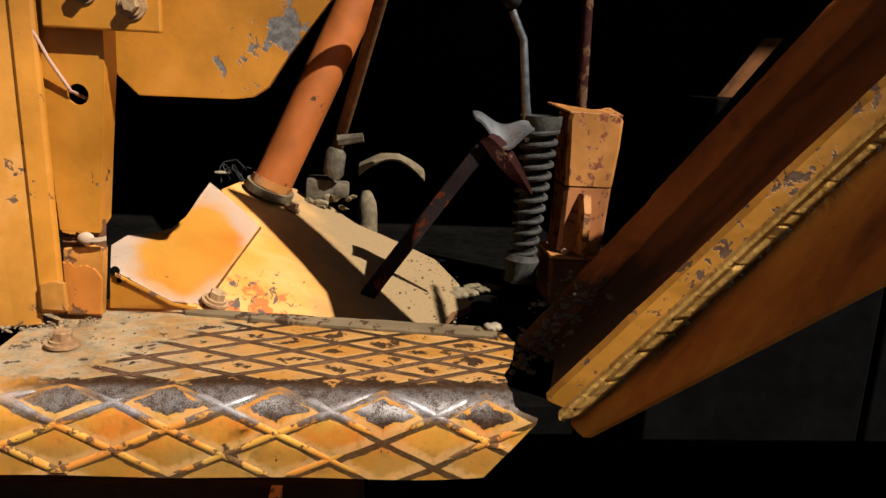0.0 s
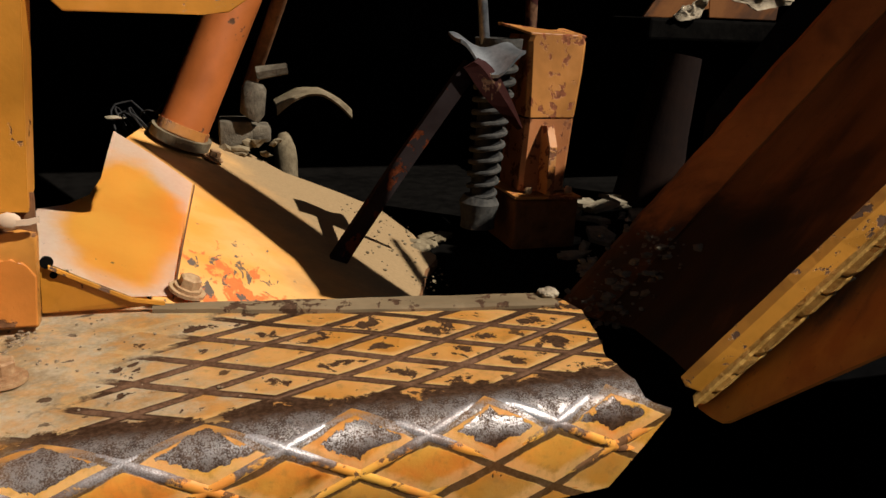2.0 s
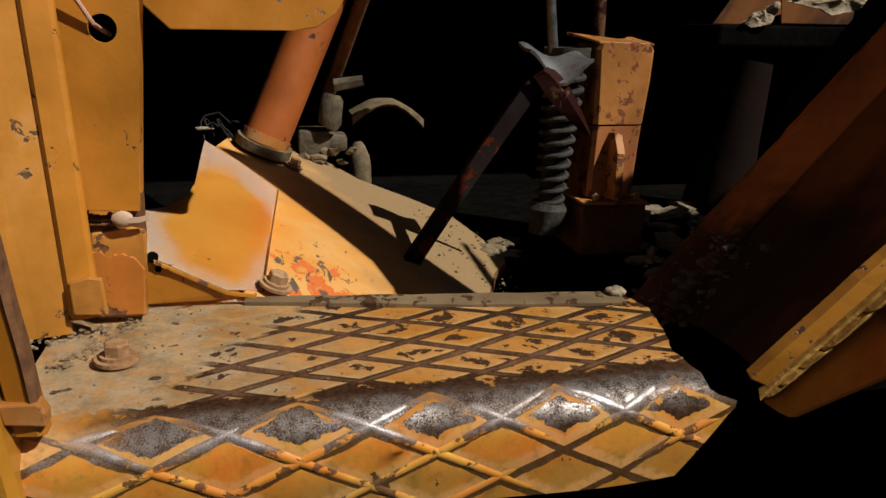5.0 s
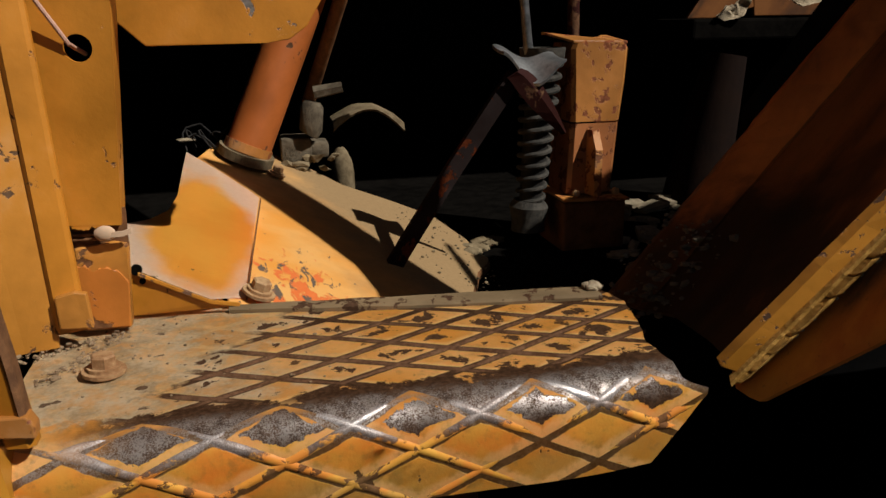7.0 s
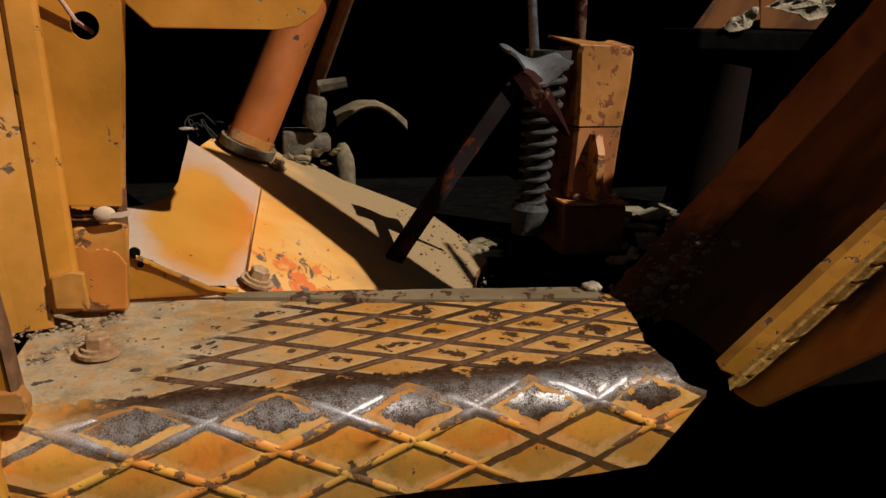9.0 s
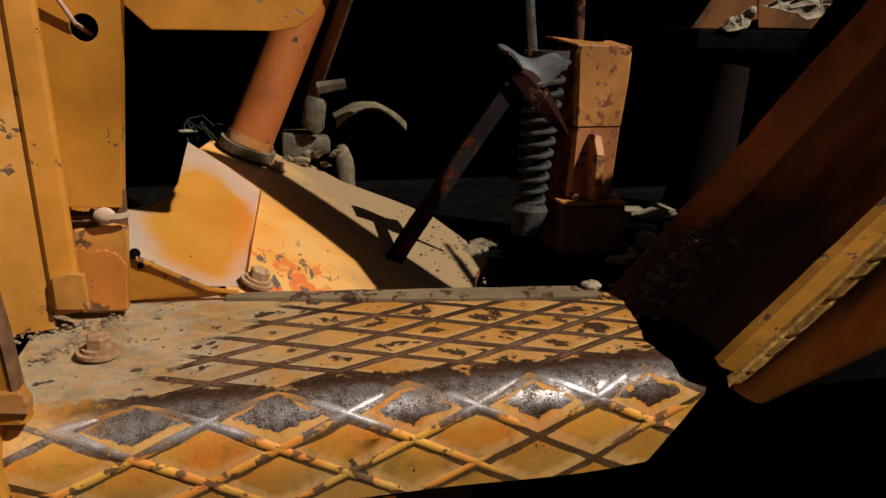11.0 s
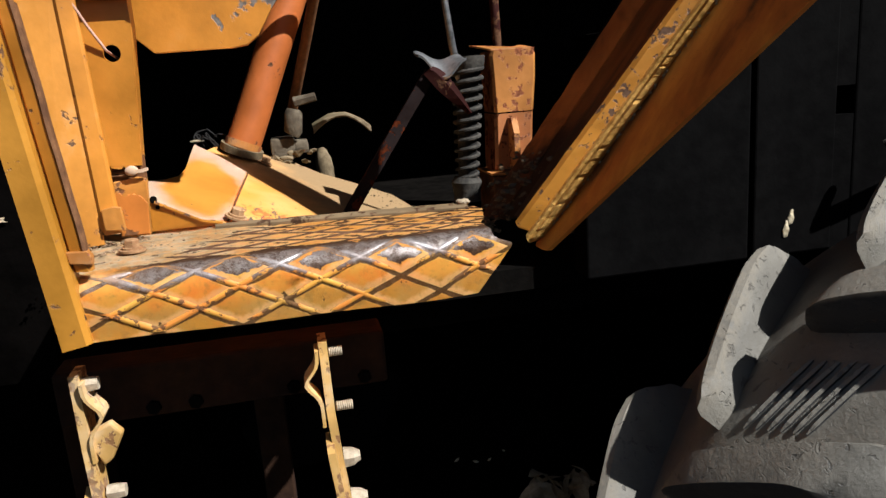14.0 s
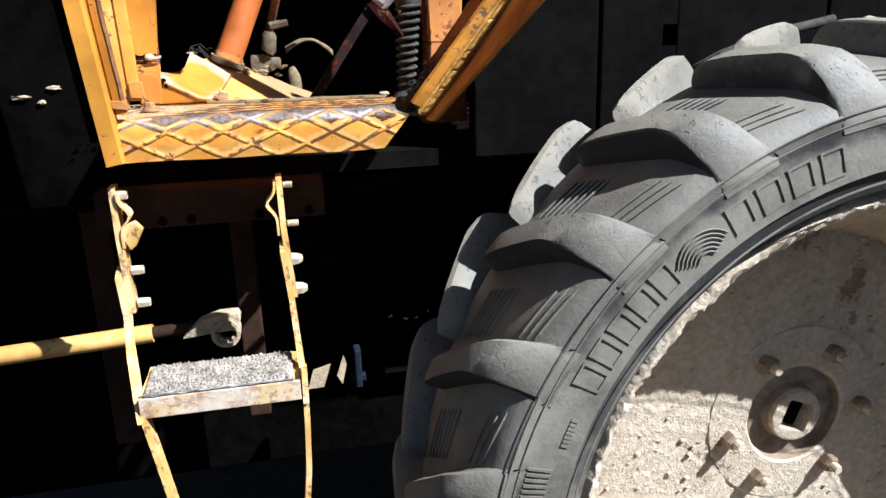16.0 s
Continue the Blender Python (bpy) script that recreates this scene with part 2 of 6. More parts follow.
def pan_material():
    """Salmon-orange paint scratched to red near the cover, under tan dust further in."""
    k = Nodes("pan_salmon")
    fine, big = k.noise(200.0, 4.0, 0.6), k.noise(34.0, 8.0, 0.65, 0.4, (1.6, 0.7, 1.0))
    col = k.mix(k.ramp(k.noise(9.0, 5.0), 0.35, 0.65), (0.70, 0.28, 0.040), (0.74, 0.37, 0.10))
    dust = k.ramp(k.math("ADD", k.math("ADD", k.axis(0), k.math("MULTIPLY", k.axis(1), 0.35)), k.math("MULTIPLY", k.math("SUBTRACT", k.noise(12.0, 6.0, 0.65), 0.5), 0.22)), 0.10, 0.30)
    col = k.mix(dust, col, k.mix(fine, (0.21, 0.125, 0.045), (0.34, 0.21, 0.088)))
    dx, dy = k.math("SUBTRACT", k.axis(0), -0.035), k.math("SUBTRACT", k.axis(1), 0.30)
    near = k.math("SQRT", k.math("ADD", k.math("MULTIPLY", dx, dx), k.math("MULTIPLY", k.math("MULTIPLY", dy, dy), 0.3)))
    red = k.ramp(k.math("SUBTRACT", big, k.math("MULTIPLY", near, 4.2)), 0.37, 0.41)
    col = k.mix(red, col, k.mix(fine, (0.62, 0.10, 0.02), (0.75, 0.22, 0.05)))
    dark = k.ramp(k.math("ADD", k.math("SUBTRACT", k.noise(40.0, 8.0, 0.65, 0.5, (1.6, 0.7, 1.0)), k.math("MULTIPLY", near, 1.6)), 0.0), 0.525, 0.545)
    col = k.mix(dark, col, (0.13, 0.09, 0.06))
    k.bump(k.math("SUBTRACT", k.math("MULTIPLY", fine, 0.4), k.math("MAXIMUM", red, dark)), 0.45, 0.001)
    return k.done(col, k.math("ADD", 0.5, k.math("MULTIPLY", dust, 0.35)))


def streaked(name, light, mid, dark, sooty, foot_black=0.0):
    """Old paint on the sloping beam: orange, brown and black drawn out along it, with dull dust."""
    k = Nodes(name)
    co = k.along((0.6, 0.0, 0.8), (3.2, 1.6, -2.4), (0.0, 3.0, 0.0))
    run, cloud, fine = k.noise(5.0, 5.0, 0.55, 0.3, co=co), k.noise(11.0, 6.0, 0.6, 0.5), k.noise(170.0, 4.0, 0.6)
    both = k.math("ADD", k.math("MULTIPLY", run, 0.7), k.math("MULTIPLY", cloud, 0.3))
    col = k.mix(k.ramp(both, 0.46, 0.60), mid, light)
    col = k.mix(k.ramp(both, 0.47, 0.36), col, dark)
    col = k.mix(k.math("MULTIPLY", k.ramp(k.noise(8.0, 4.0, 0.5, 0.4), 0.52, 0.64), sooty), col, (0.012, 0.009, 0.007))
    col = k.mix(k.math("MULTIPLY", k.ramp(fine, 0.62, 0.74), 0.35), col, dark)
    if foot_black:   # black over the beam's lower end, with a ragged upper edge
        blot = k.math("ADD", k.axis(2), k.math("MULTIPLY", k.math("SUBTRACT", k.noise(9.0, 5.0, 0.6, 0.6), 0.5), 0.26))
        col = k.mix(k.math("MULTIPLY", k.ramp(blot, 1.50, 1.44), foot_black), col, (0.008, 0.006, 0.005))
    k.bump(k.math("ADD", k.math("MULTIPLY", fine, 0.4), cloud), 0.4, 0.0015)
    k.b.inputs["Specular IOR Level"].default_value = 0.15
    return k.done(col, k.math("ADD", 0.5, k.math("MULTIPLY", cloud, 0.3)))


M_SKIN = streaked("beam_skin", (0.66, 0.25, 0.030), (0.47, 0.145, 0.020), (0.12, 0.052, 0.018), 0.45)
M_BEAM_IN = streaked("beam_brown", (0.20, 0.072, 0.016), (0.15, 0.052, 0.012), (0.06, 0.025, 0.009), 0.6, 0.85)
# beam_brown at about twice the brightness, for an edge that catches light
M_ROLL = streaked("rolled_rust_lit", (0.46, 0.15, 0.028), (0.33, 0.105, 0.021), (0.11, 0.045, 0.016), 0.5, 0.8)
M_COVER, M_PAN = cover_material(), pan_material()


def tyre_material():
    """Dusty rubber: scuffed lug crowns, tan dust in streaks, fine grain; downward faces tinted dark as shade."""
    k = Nodes("dusty_tyre_rubber")
    dx, dz = k.math("SUBTRACT", k.axis(0), 0.95), k.math("SUBTRACT", k.axis(2), 0.715)
    r = k.math("SQRT", k.math("ADD", k.math("MULTIPLY", dx, dx), k.math("MULTIPLY", dz, dz)))
    broad, fine, cut = k.noise(9.0, 6.0, 0.65), k.noise(190.0, 5.0, 0.65), k.noise(60.0, 7.0, 0.7, 1.2)
    col = k.mix(k.ramp(broad, 0.32, 0.68), (0.108, 0.095, 0.072), (0.170, 0.150, 0.114))
    col = k.mix(k.ramp(r, 0.690, 0.664), col, k.mix(k.ramp(broad, 0.3, 0.7), (0.108, 0.094, 0.071), (0.172, 0.151, 0.116)))
    scuff = k.math("MULTIPLY", k.ramp(r, 0.756, 0.772), k.ramp(cut, 0.30, 0.6))
    col = k.mix(k.math("MULTIPLY", scuff, 0.75), col, (0.19, 0.160, 0.115))
    # shade put into the colour: faces that point down go almost black
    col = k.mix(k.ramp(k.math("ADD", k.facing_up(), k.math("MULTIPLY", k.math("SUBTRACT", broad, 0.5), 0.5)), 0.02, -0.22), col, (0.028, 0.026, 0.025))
    tan = k.math("MULTIPLY", k.ramp(k.noise(21.0, 7.0, 0.7), 0.55, 0.78), 0.35)
    col = k.mix(tan, col, (0.18, 0.155, 0.12))
    pits = k.math("MULTIPLY", k.ramp(k.noise(95.0, 5.0, 0.6, 0.8), 0.60, 0.66), k.ramp(r, 0.70, 0.74))
    col = k.mix(k.math("MULTIPLY", pits, 0.55), col, (0.045, 0.038, 0.030))
    k.b.inputs["Specular IOR Level"].default_value = 0.3
    k.bump(k.math("SUBTRACT", k.math("ADD", k.math("MULTIPLY", fine, 0.5), k.math("MULTIPLY", cut, 0.7)), pits), 0.6, 0.0022)
    return k.done(col, k.math("ADD", 0.58, k.math("MULTIPLY", k.math("MAXIMUM", tan, scuff), 0.35)))


M_TYRE = tyre_material()


def step_material(name, ribs):
    """Chequer plate: yellow paint worn to brown and rubbed steel along the nose. The map (x, s) of the plate runs along it and over the nose."""
    k = Nodes(name)
    uv = k.t.nodes.new("ShaderNodeUVMap")
    sep = k.t.nodes.new("ShaderNodeSeparateXYZ")
    k.t.links.new(uv.outputs[0], sep.inputs[0])
    x, s = sep.outputs[0], sep.outputs[1]
    big, fine, spots, mid = k.noise(60.0, 8.0, 0.65, 0.4), k.noise(300.0, 5.0, 0.6), k.noise(24.0, 6.0, 0.6), k.noise(110.0, 6.0, 0.6)
    grit = k.noise(900.0, 3.0, 0.6)
    drop = k.math("MULTIPLY", k.math("ADD", 0.005, k.math("MULTIPLY", x, 0.038)), k.math("SUBTRACT", 1.0, k.ramp(s, 0.068, 0.100)))
    px, ps = k.math("DIVIDE", k.math("ADD", x, 0.062), 0.089), k.math("DIVIDE", k.math("SUBTRACT", k.math("ADD", s, drop), 0.046), 0.0424)
    # the lozenges: their row, and the way to their upper and lower sides
    a, b = k.math("SUBTRACT", px, ps), k.math("ADD", px, ps)
    fa, fb = k.math("FRACT", a), k.math("FRACT", b)
    row = k.math("SUBTRACT", k.math("FLOOR", b), k.math("FLOOR", a))
    top_side = k.math("MINIMUM", fa, k.math("SUBTRACT", 1.0, fb))
    low_side = k.math("MINIMUM", fb, k.math("SUBTRACT", 1.0, fa))
    inner = k.math("MINIMUM", top_side, low_side)   # 0 on a rib, 0.5 in the middle of a lozenge
    off = k.math("MULTIPLY", k.math("SUBTRACT", big, 0.5), 0.05)
    wavy = k.math("ADD", s, off)
    high = k.ramp(wavy, 0.092, 0.104)
    low = k.ramp(s, 0.036, 0.018)
    left = k.ramp(k.math("ADD", x, k.math("MULTIPLY", off, 1.6)), -0.215, -0.150)
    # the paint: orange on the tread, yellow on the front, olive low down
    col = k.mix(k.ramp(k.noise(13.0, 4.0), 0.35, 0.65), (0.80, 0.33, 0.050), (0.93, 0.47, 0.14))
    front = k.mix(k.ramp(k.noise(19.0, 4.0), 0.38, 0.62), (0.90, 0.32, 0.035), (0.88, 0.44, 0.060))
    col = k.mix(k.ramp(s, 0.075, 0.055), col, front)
    col = k.mix(k.math("MULTIPLY", low, 0.85), col, k.mix(k.ramp(spots, 0.36, 0.66), (0.64, 0.30, 0.035), (0.58, 0.33, 0.075)))
    # paint worn pale, and tinted as lit, towards the lower sides; dark under the ribs
    pale = k.math("MULTIPLY", k.ramp(k.math("ADD", low_side, k.math("MULTIPLY", k.math("SUBTRACT", mid, 0.5), 0.25)), 0.26, 0.12), 0.0 if ribs else 0.6)
    col = k.mix(pale, col, (0.95, 0.58, 0.22))
    grime = k.math("MULTIPLY", k.ramp(mid, 0.50, 0.72), 0.35)
    col = k.mix(grime, col, (0.30, 0.16, 0.05))
    if ribs:
        col = k.mix(k.math("MULTIPLY", k.ramp(k.noise(26.0, 3.0), 0.47, 0.58), k.ramp(s, 0.062, 0.05)), k.mix(0.35, col, (0.44, 0.20, 0.03)), (0.66, 0.22, 0.03))
    # trodden dust at the hinge end
    sand = k.math("MULTIPLY", k.ramp(k.math("ADD", k.math("MULTIPLY", x, -2.4), k.math("MULTIPLY", spots, 1.0)), 0.52, 0.80), high)
    film = k.math("MULTIPLY", k.ramp(k.math("SUBTRACT", k.noise(17.0, 7.0, 0.7), k.math("MULTIPLY", x, 0.35)), 0.52, 0.66), high)
    dusty = k.mix(k.ramp(k.math("ADD", k.math("MULTIPLY", spots, 0.75), k.math("MULTIPLY", fine, 0.25)), 0.38, 0.62), (0.42, 0.28, 0.14), (0.70, 0.52, 0.31))
    col = k.mix(k.math("MAXIMUM", k.math("MULTIPLY", film, 0.55), k.math("MULTIPLY", sand, k.math("ADD", 0.50, k.math("MULTIPLY", k.ramp(big, 0.35, 0.6), 0.5)))), col, dusty)
    # bare metal: all along the nose, and inside the lozenges just below it
    edge_up = k.math("ADD", k.math("ADD", 0.098, k.math("MULTIPLY", k.math("SUBTRACT", spots, 0.5), 0.05)), k.math("MULTIPLY", k.ramp(x, 0.02, 0.2), 0.006))
    nose = k.math("MULTIPLY", k.math("MULTIPLY", k.ramp(row, 1.4, 1.6), k.ramp(k.math("SUBTRACT", wavy, edge_up), 0.002, -0.002)), left)
    rim = k.math("ADD", k.math("ADD", inner, k.math("MULTIPLY", k.math("SUBTRACT", big, 0.5), 0.45)), k.math("MULTIPLY", k.math("SUBTRACT", s, 0.066), 3.5))
    one = k.math("MULTIPLY", k.ramp(row, 0.4, 0.6), k.ramp(row, 1.6, 1.4))
    worn = k.math("MULTIPLY", k.math("MULTIPLY", k.ramp(rim, 0.175, 0.195), one), left)
    chips = k.math("ADD", k.math("ADD", k.math("MULTIPLY", big, 0.55), k.math("MULTIPLY", spots, 0.40)), k.math("MULTIPLY", inner, 0.24))
    chips = k.math("ADD", chips, k.math("MULTIPLY", k.ramp(x, -0.06, 0.24), 0.065))
    spot = k.math("MULTIPLY", k.ramp(chips, 0.612, 0.622), k.math("MULTIPLY", high, k.ramp(x, -0.20, -0.13)))
    lowspot = k.math("MULTIPLY", k.ramp(k.math("ADD", k.noise(30.0, 5.0, 0.55), k.math("MULTIPLY", inner, 0.16)), 0.690, 0.700), 0.9)
    bare = k.math("MAXIMUM", k.math("MAXIMUM", nose, worn), k.math("MAXIMUM", spot, lowspot))
    seam_top = k.math("MULTIPLY", k.ramp(k.math("ADD", inner, k.math("MULTIPLY", off, -1.4)), 0.115, 0.095), k.math("MULTIPLY", k.ramp(s, 0.080, 0.10), k.ramp(k.math("SUBTRACT", k.math("ADD", x, k.math("MULTIPLY", off, 2.0)), k.math("MULTIPLY", k.math("SUBTRACT", s, 0.10), 0.75)), -0.180, -0.155)))
    # brown line under each rib on the front: its shadow and held dirt
    seam_low = k.math("MULTIPLY", k.ramp(k.math("ADD", top_side, k.math("MULTIPLY", k.math("SUBTRACT", spots, 0.5), 0.25)), 0.150, 0.125), k.math("MULTIPLY", k.ramp(s, 0.085, 0.07), 0.9))
    bare = k.math("MAXIMUM", bare, k.math("MAXIMUM", seam_top, seam_low))
    if ribs:
        up = k.math("MULTIPLY", k.ramp(wavy, 0.048, 0.054), k.ramp(x, -0.225, -0.17))
        flake = k.math("MULTIPLY", k.ramp(k.math("ADD", big, k.math("MULTIPLY", spots, 0.4)), 0.725, 0.74), 0.9)
        bare = k.math("MAXIMUM", up, flake)
    # where boots rub, the metal shines through in fine specks
    rubbed = k.ramp(k.math("ABSOLUTE", k.math("SUBTRACT", k.math("ADD", s, k.math("MULTIPLY", off, 0.5)), 0.070)), 0.022, 0.004)
    speck = k.ramp(k.math("ADD", k.math("MULTIPLY", grit, 0.55), k.math("MULTIPLY", mid, 0.45)), 0.42, 0.58)
    steel = k.math("MULTIPLY", k.math("MULTIPLY", rubbed, bare), k.math("ADD", 0.45 if ribs else 0.10, k.math("MULTIPLY", speck, 0.55 if ribs else 0.90)))
    steel = k.math("MULTIPLY", steel, k.math("ADD", 0.50, k.math("MULTIPLY", k.ramp(k.noise(12.0, 3.0, 0.5), 0.40, 0.58), 0.50)))
    brown = k.mix(k.ramp(k.math("ADD", k.math("MULTIPLY", fine, 0.5), k.math("MULTIPLY", big, 0.5)), 0.38, 0.62), (0.058, 0.026, 0.012), (0.130, 0.066, 0.034))
    col = k.mix(bare, col, brown)
    col = k.mix(steel, col, (0.66, 0.60, 0.55) if ribs else (0.70, 0.61, 0.53))
    k.bump(k.math("ADD", k.math("ADD", k.math("MULTIPLY", bare, -0.6), k.math("MULTIPLY", fine, 0.35)), k.math("ADD", k.math("MULTIPLY", sand, k.math("MULTIPLY", big, 1.2)), k.math("MULTIPLY", k.math("MULTIPLY", grit, steel), 0.40))), 0.6, 0.001)
    k.put(k.b.inputs["Specular IOR Level"], k.math("SUBTRACT", 0.3, k.math("MULTIPLY", k.math("MAXIMUM", sand, k.math("SUBTRACT", bare, steel)), 0.29)))
    # rubbed lengthwise: the gleam spreads along the nose
    tangent = k.t.nodes.new("ShaderNodeTangent")
    tangent.direction_type, tangent.uv_map = "UV_MAP", "along"
    k.t.links.new(tangent.outputs[0], k.b.inputs["Tangent"])
    k.put(k.b.inputs["Anisotropic"], k.math("MULTIPLY", steel, 0.55))
    rg = k.math("SUBTRACT", k.math("ADD", 0.52, k.math("MULTIPLY", k.math("MAXIMUM", sand, k.math("MULTIPLY", bare, high)), 0.3)), k.math("MULTIPLY", steel, 0.21))
    return k.done(col, rg, k.math("MULTIPLY", steel, 0.9))


def disc_material():
    """Rusty disc under a coat of dried mud that has come off in places."""
    k = Nodes("muddy_disc")
    broad, fine, grain = k.noise(5.0, 6.0, 0.6, 0.4), k.noise(70.0, 7.0, 0.65), k.noise(220.0, 4.0, 0.6)
    mud = k.mix(k.ramp(fine, 0.36, 0.66), (0.35, 0.275, 0.185), (0.45, 0.365, 0.26))
    rust = k.mix(k.ramp(fine, 0.35, 0.65), (0.10, 0.055, 0.03), (0.22, 0.135, 0.075))
    gone = k.ramp(k.math("ADD", k.math("MULTIPLY", broad, 0.7), k.math("MULTIPLY", fine, 0.35)), 0.63, 0.70)
    k.bump(k.math("ADD", k.math("SUBTRACT", fine, k.math("MULTIPLY", gone, 0.7)), k.math("MULTIPLY", grain, 0.4)), 1.0, 0.006)
    return k.done(k.mix(gone, mud, rust), 0.92)


M_DISC = disc_material()
M_STEP, M_RIB = step_material("worn_step_paint", False), step_material("worn_step_rib", True)


# ---- mesh tools ----
def thing(name, at=(0, 0, 0), label="", category="", group="", kind=""):
    ob = new(name)
    ob.empty_display_size = 0.05
    ob.location = at
    return tagged(ob, label, category, group, kind)


def part(name, bm, material, parent=None, label="", smooth=False):
    """One mesh object out of bm, whose points are given in the world."""
    me = bpy.data.meshes.new(name)
    bmesh.ops.recalc_face_normals(bm, faces=bm.faces)
    bm.to_mesh(me)
    bm.free()
    me.materials.append(material)
    if smooth:
        for p in me.polygons:
            p.use_smooth = True
        me.set_sharp_from_angle(angle=radians(38))
    ob = new(name, me)
    if parent is not None:
        ob.parent = parent
        if parent.parent is None:   # a part itself stands at the origin
            ob.matrix_parent_inverse = Matrix.Translation(-Vector(parent.location))
    if label:
        ob["label"] = label
    return ob


def box(bm, lo, hi, m=None, bevel=0.0):
    v = [bm.verts.new((x, y, z)) for x in (lo[0], hi[0]) for y in (lo[1], hi[1]) for z in (lo[2], hi[2])]
    f = [bm.faces.new([v[i] for i in q]) for q in ((0, 1, 3, 2), (4, 6, 7, 5), (0, 4, 5, 1), (2, 3, 7, 6), (0, 2, 6, 4), (1, 5, 7, 3))]
    if bevel:
        e = {e for q in f for e in q.edges}
        made = bmesh.ops.bevel(bm, geom=list(e), offset=bevel, segments=2, profile=0.5, affect="EDGES")
        v = list({w for q in made["faces"] for w in q.verts} | {w for w in v if w.is_valid})
    if m is not None:
        bmesh.ops.transform(bm, matrix=m, verts=v)
    return bm


def prism(bm, outline, thick, bevel=0.0):
    """A closed outline of points, thickened along the vector thick."""
    thick = Vector(thick)
    a = [bm.verts.new(p) for p in outline]
    b = [bm.verts.new(Vector(p) + thick) for p in outline]
    n = len(a)
    f = [bm.faces.new(a), bm.faces.new(b[::-1])] + [bm.faces.new((a[i], b[i], b[(i + 1) % n], a[(i + 1) % n])) for i in range(n)]
    if bevel:
        bmesh.ops.bevel(bm, geom=list({e for q in f for e in q.edges}), offset=bevel, segments=2, profile=0.5, affect="EDGES")
    return bm


def tube(bm, points, radius, sides=12, cap=True):
    """A round bar along points; radius: a number or one for each point."""
    pts = [Vector(p) for p in points]
    rings, side = [], None
    for i, p in enumerate(pts):
        d = (pts[min(i + 1, len(pts) - 1)] - pts[max(i - 1, 0)]).normalized()
        if side is None:
            side = d.orthogonal().normalized()
        side = (side - d * side.dot(d)).normalized()
        up = d.cross(side)
        r = radius[i] if isinstance(radius, (list, tuple)) else radius
        rings.append([bm.verts.new(p + (side * math.cos(a) + up * math.sin(a)) * r) for a in (2 * math.pi * j / sides for j in range(sides))])
    for a, b in zip(rings, rings[1:]):
        for j in range(sides):
            bm.faces.new((a[j], a[(j + 1) % sides], b[(j + 1) % sides], b[j]))
    if cap:
        bm.faces.new(rings[0][::-1])
        bm.faces.new(rings[-1])
    return bm


def ribbon(bm, points, widths, thick):
    """A flat bar along points: widths is the vector across, thick the vector through it."""
    w, t = Vector(widths) / 2, Vector(thick) / 2
    rows = [[bm.verts.new(Vector(p) + s * w + u * t) for s, u in ((-1, -1), (1, -1), (1, 1), (-1, 1))] for p in points]
    for a, b in zip(rows, rows[1:]):
        for j in range(4):
            bm.faces.new((a[j], a[(j + 1) % 4], b[(j + 1) % 4], b[j]))
    bm.faces.new(rows[0][::-1])
    bm.faces.new(rows[-1])
    return bm


def sheet(bm, rows, thick):
    """A grid of points made into a plate; thick: the vector through it."""
    t = Vector(thick)
    a = [[bm.verts.new(p) for p in r] for r in rows]
    b = [[bm.verts.new(Vector(p) + t) for p in r] for r in rows]
    n, m = len(rows), len(rows[0])
    for i in range(n - 1):
        for j in range(m - 1):
            bm.faces.new((a[i][j], a[i][j + 1], a[i + 1][j + 1], a[i + 1][j]))
            bm.faces.new((b[i][j], b[i + 1][j], b[i + 1][j + 1], b[i][j + 1]))
    for i in range(n - 1):
        bm.faces.new((a[i][0], a[i + 1][0], b[i + 1][0], b[i][0]))
        bm.faces.new((a[i][-1], b[i][-1], b[i + 1][-1], a[i + 1][-1]))
    for j in range(m - 1):
        bm.faces.new((a[0][j], b[0][j], b[0][j + 1], a[0][j + 1]))
        bm.faces.new((a[-1][j], a[-1][j + 1], b[-1][j + 1], b[-1][j]))
    return bm


def lump(bm, at, size, seed=0.0, rough=0.35, levels=2):
    """An uneven clod."""
    made = bmesh.ops.create_icosphere(bm, subdivisions=levels, radius=1.0)["verts"]
    for v in made:
        k = 1 + rough * noise.noise(v.co * 1.7 + Vector((seed, seed * 2.3, 1.7))) + rough * 0.5 * noise.noise(v.co * 4.1 + Vector((seed, 0, 3)))
        v.co = Vector((v.co.x * size[0], v.co.y * size[1], v.co.z * size[2])) * k + Vector(at)
    return bm


def hex_bolt(at, axis, size, label, group="", washer=True):
    """A hexagon bolt head on its washer, standing at a point along an axis."""
    at, axis = Vector(at), Vector(axis).normalized()
    b = thing("bolt", at, label, "bolt", group)
    if washer:
        bm = bmesh.new()
        tube(bm, [at, at + axis * size * 0.22], size * 1.25, 20)
        part("washer", bm, M_BOLT, b, smooth=False)
        bm = bmesh.new()
        tube(bm, [at + axis * size * 0.22, at + axis * size * 0.45], size * 0.95, 16)
        part("spring_washer", bm, M_BOLT, b)
    bm = bmesh.new()
    z0 = size * (0.45 if washer else 0.0)
    tube(bm, [at + axis * z0, at + axis * (z0 + size * 0.62), at + axis * (z0 + size * 0.72)], [size * 0.74, size * 0.74, size * 0.62], 6)
    part("head", bm, M_BOLT, b)
    return b


# ---- the setting: ground, dark body and cab shell ----
def plain(name, lo, hi, material, label, category="", kind="structure"):
    bm = bmesh.new()
    box(bm, lo, hi)
    return tagged(part(name, bm, material), label, category, kind=kind)


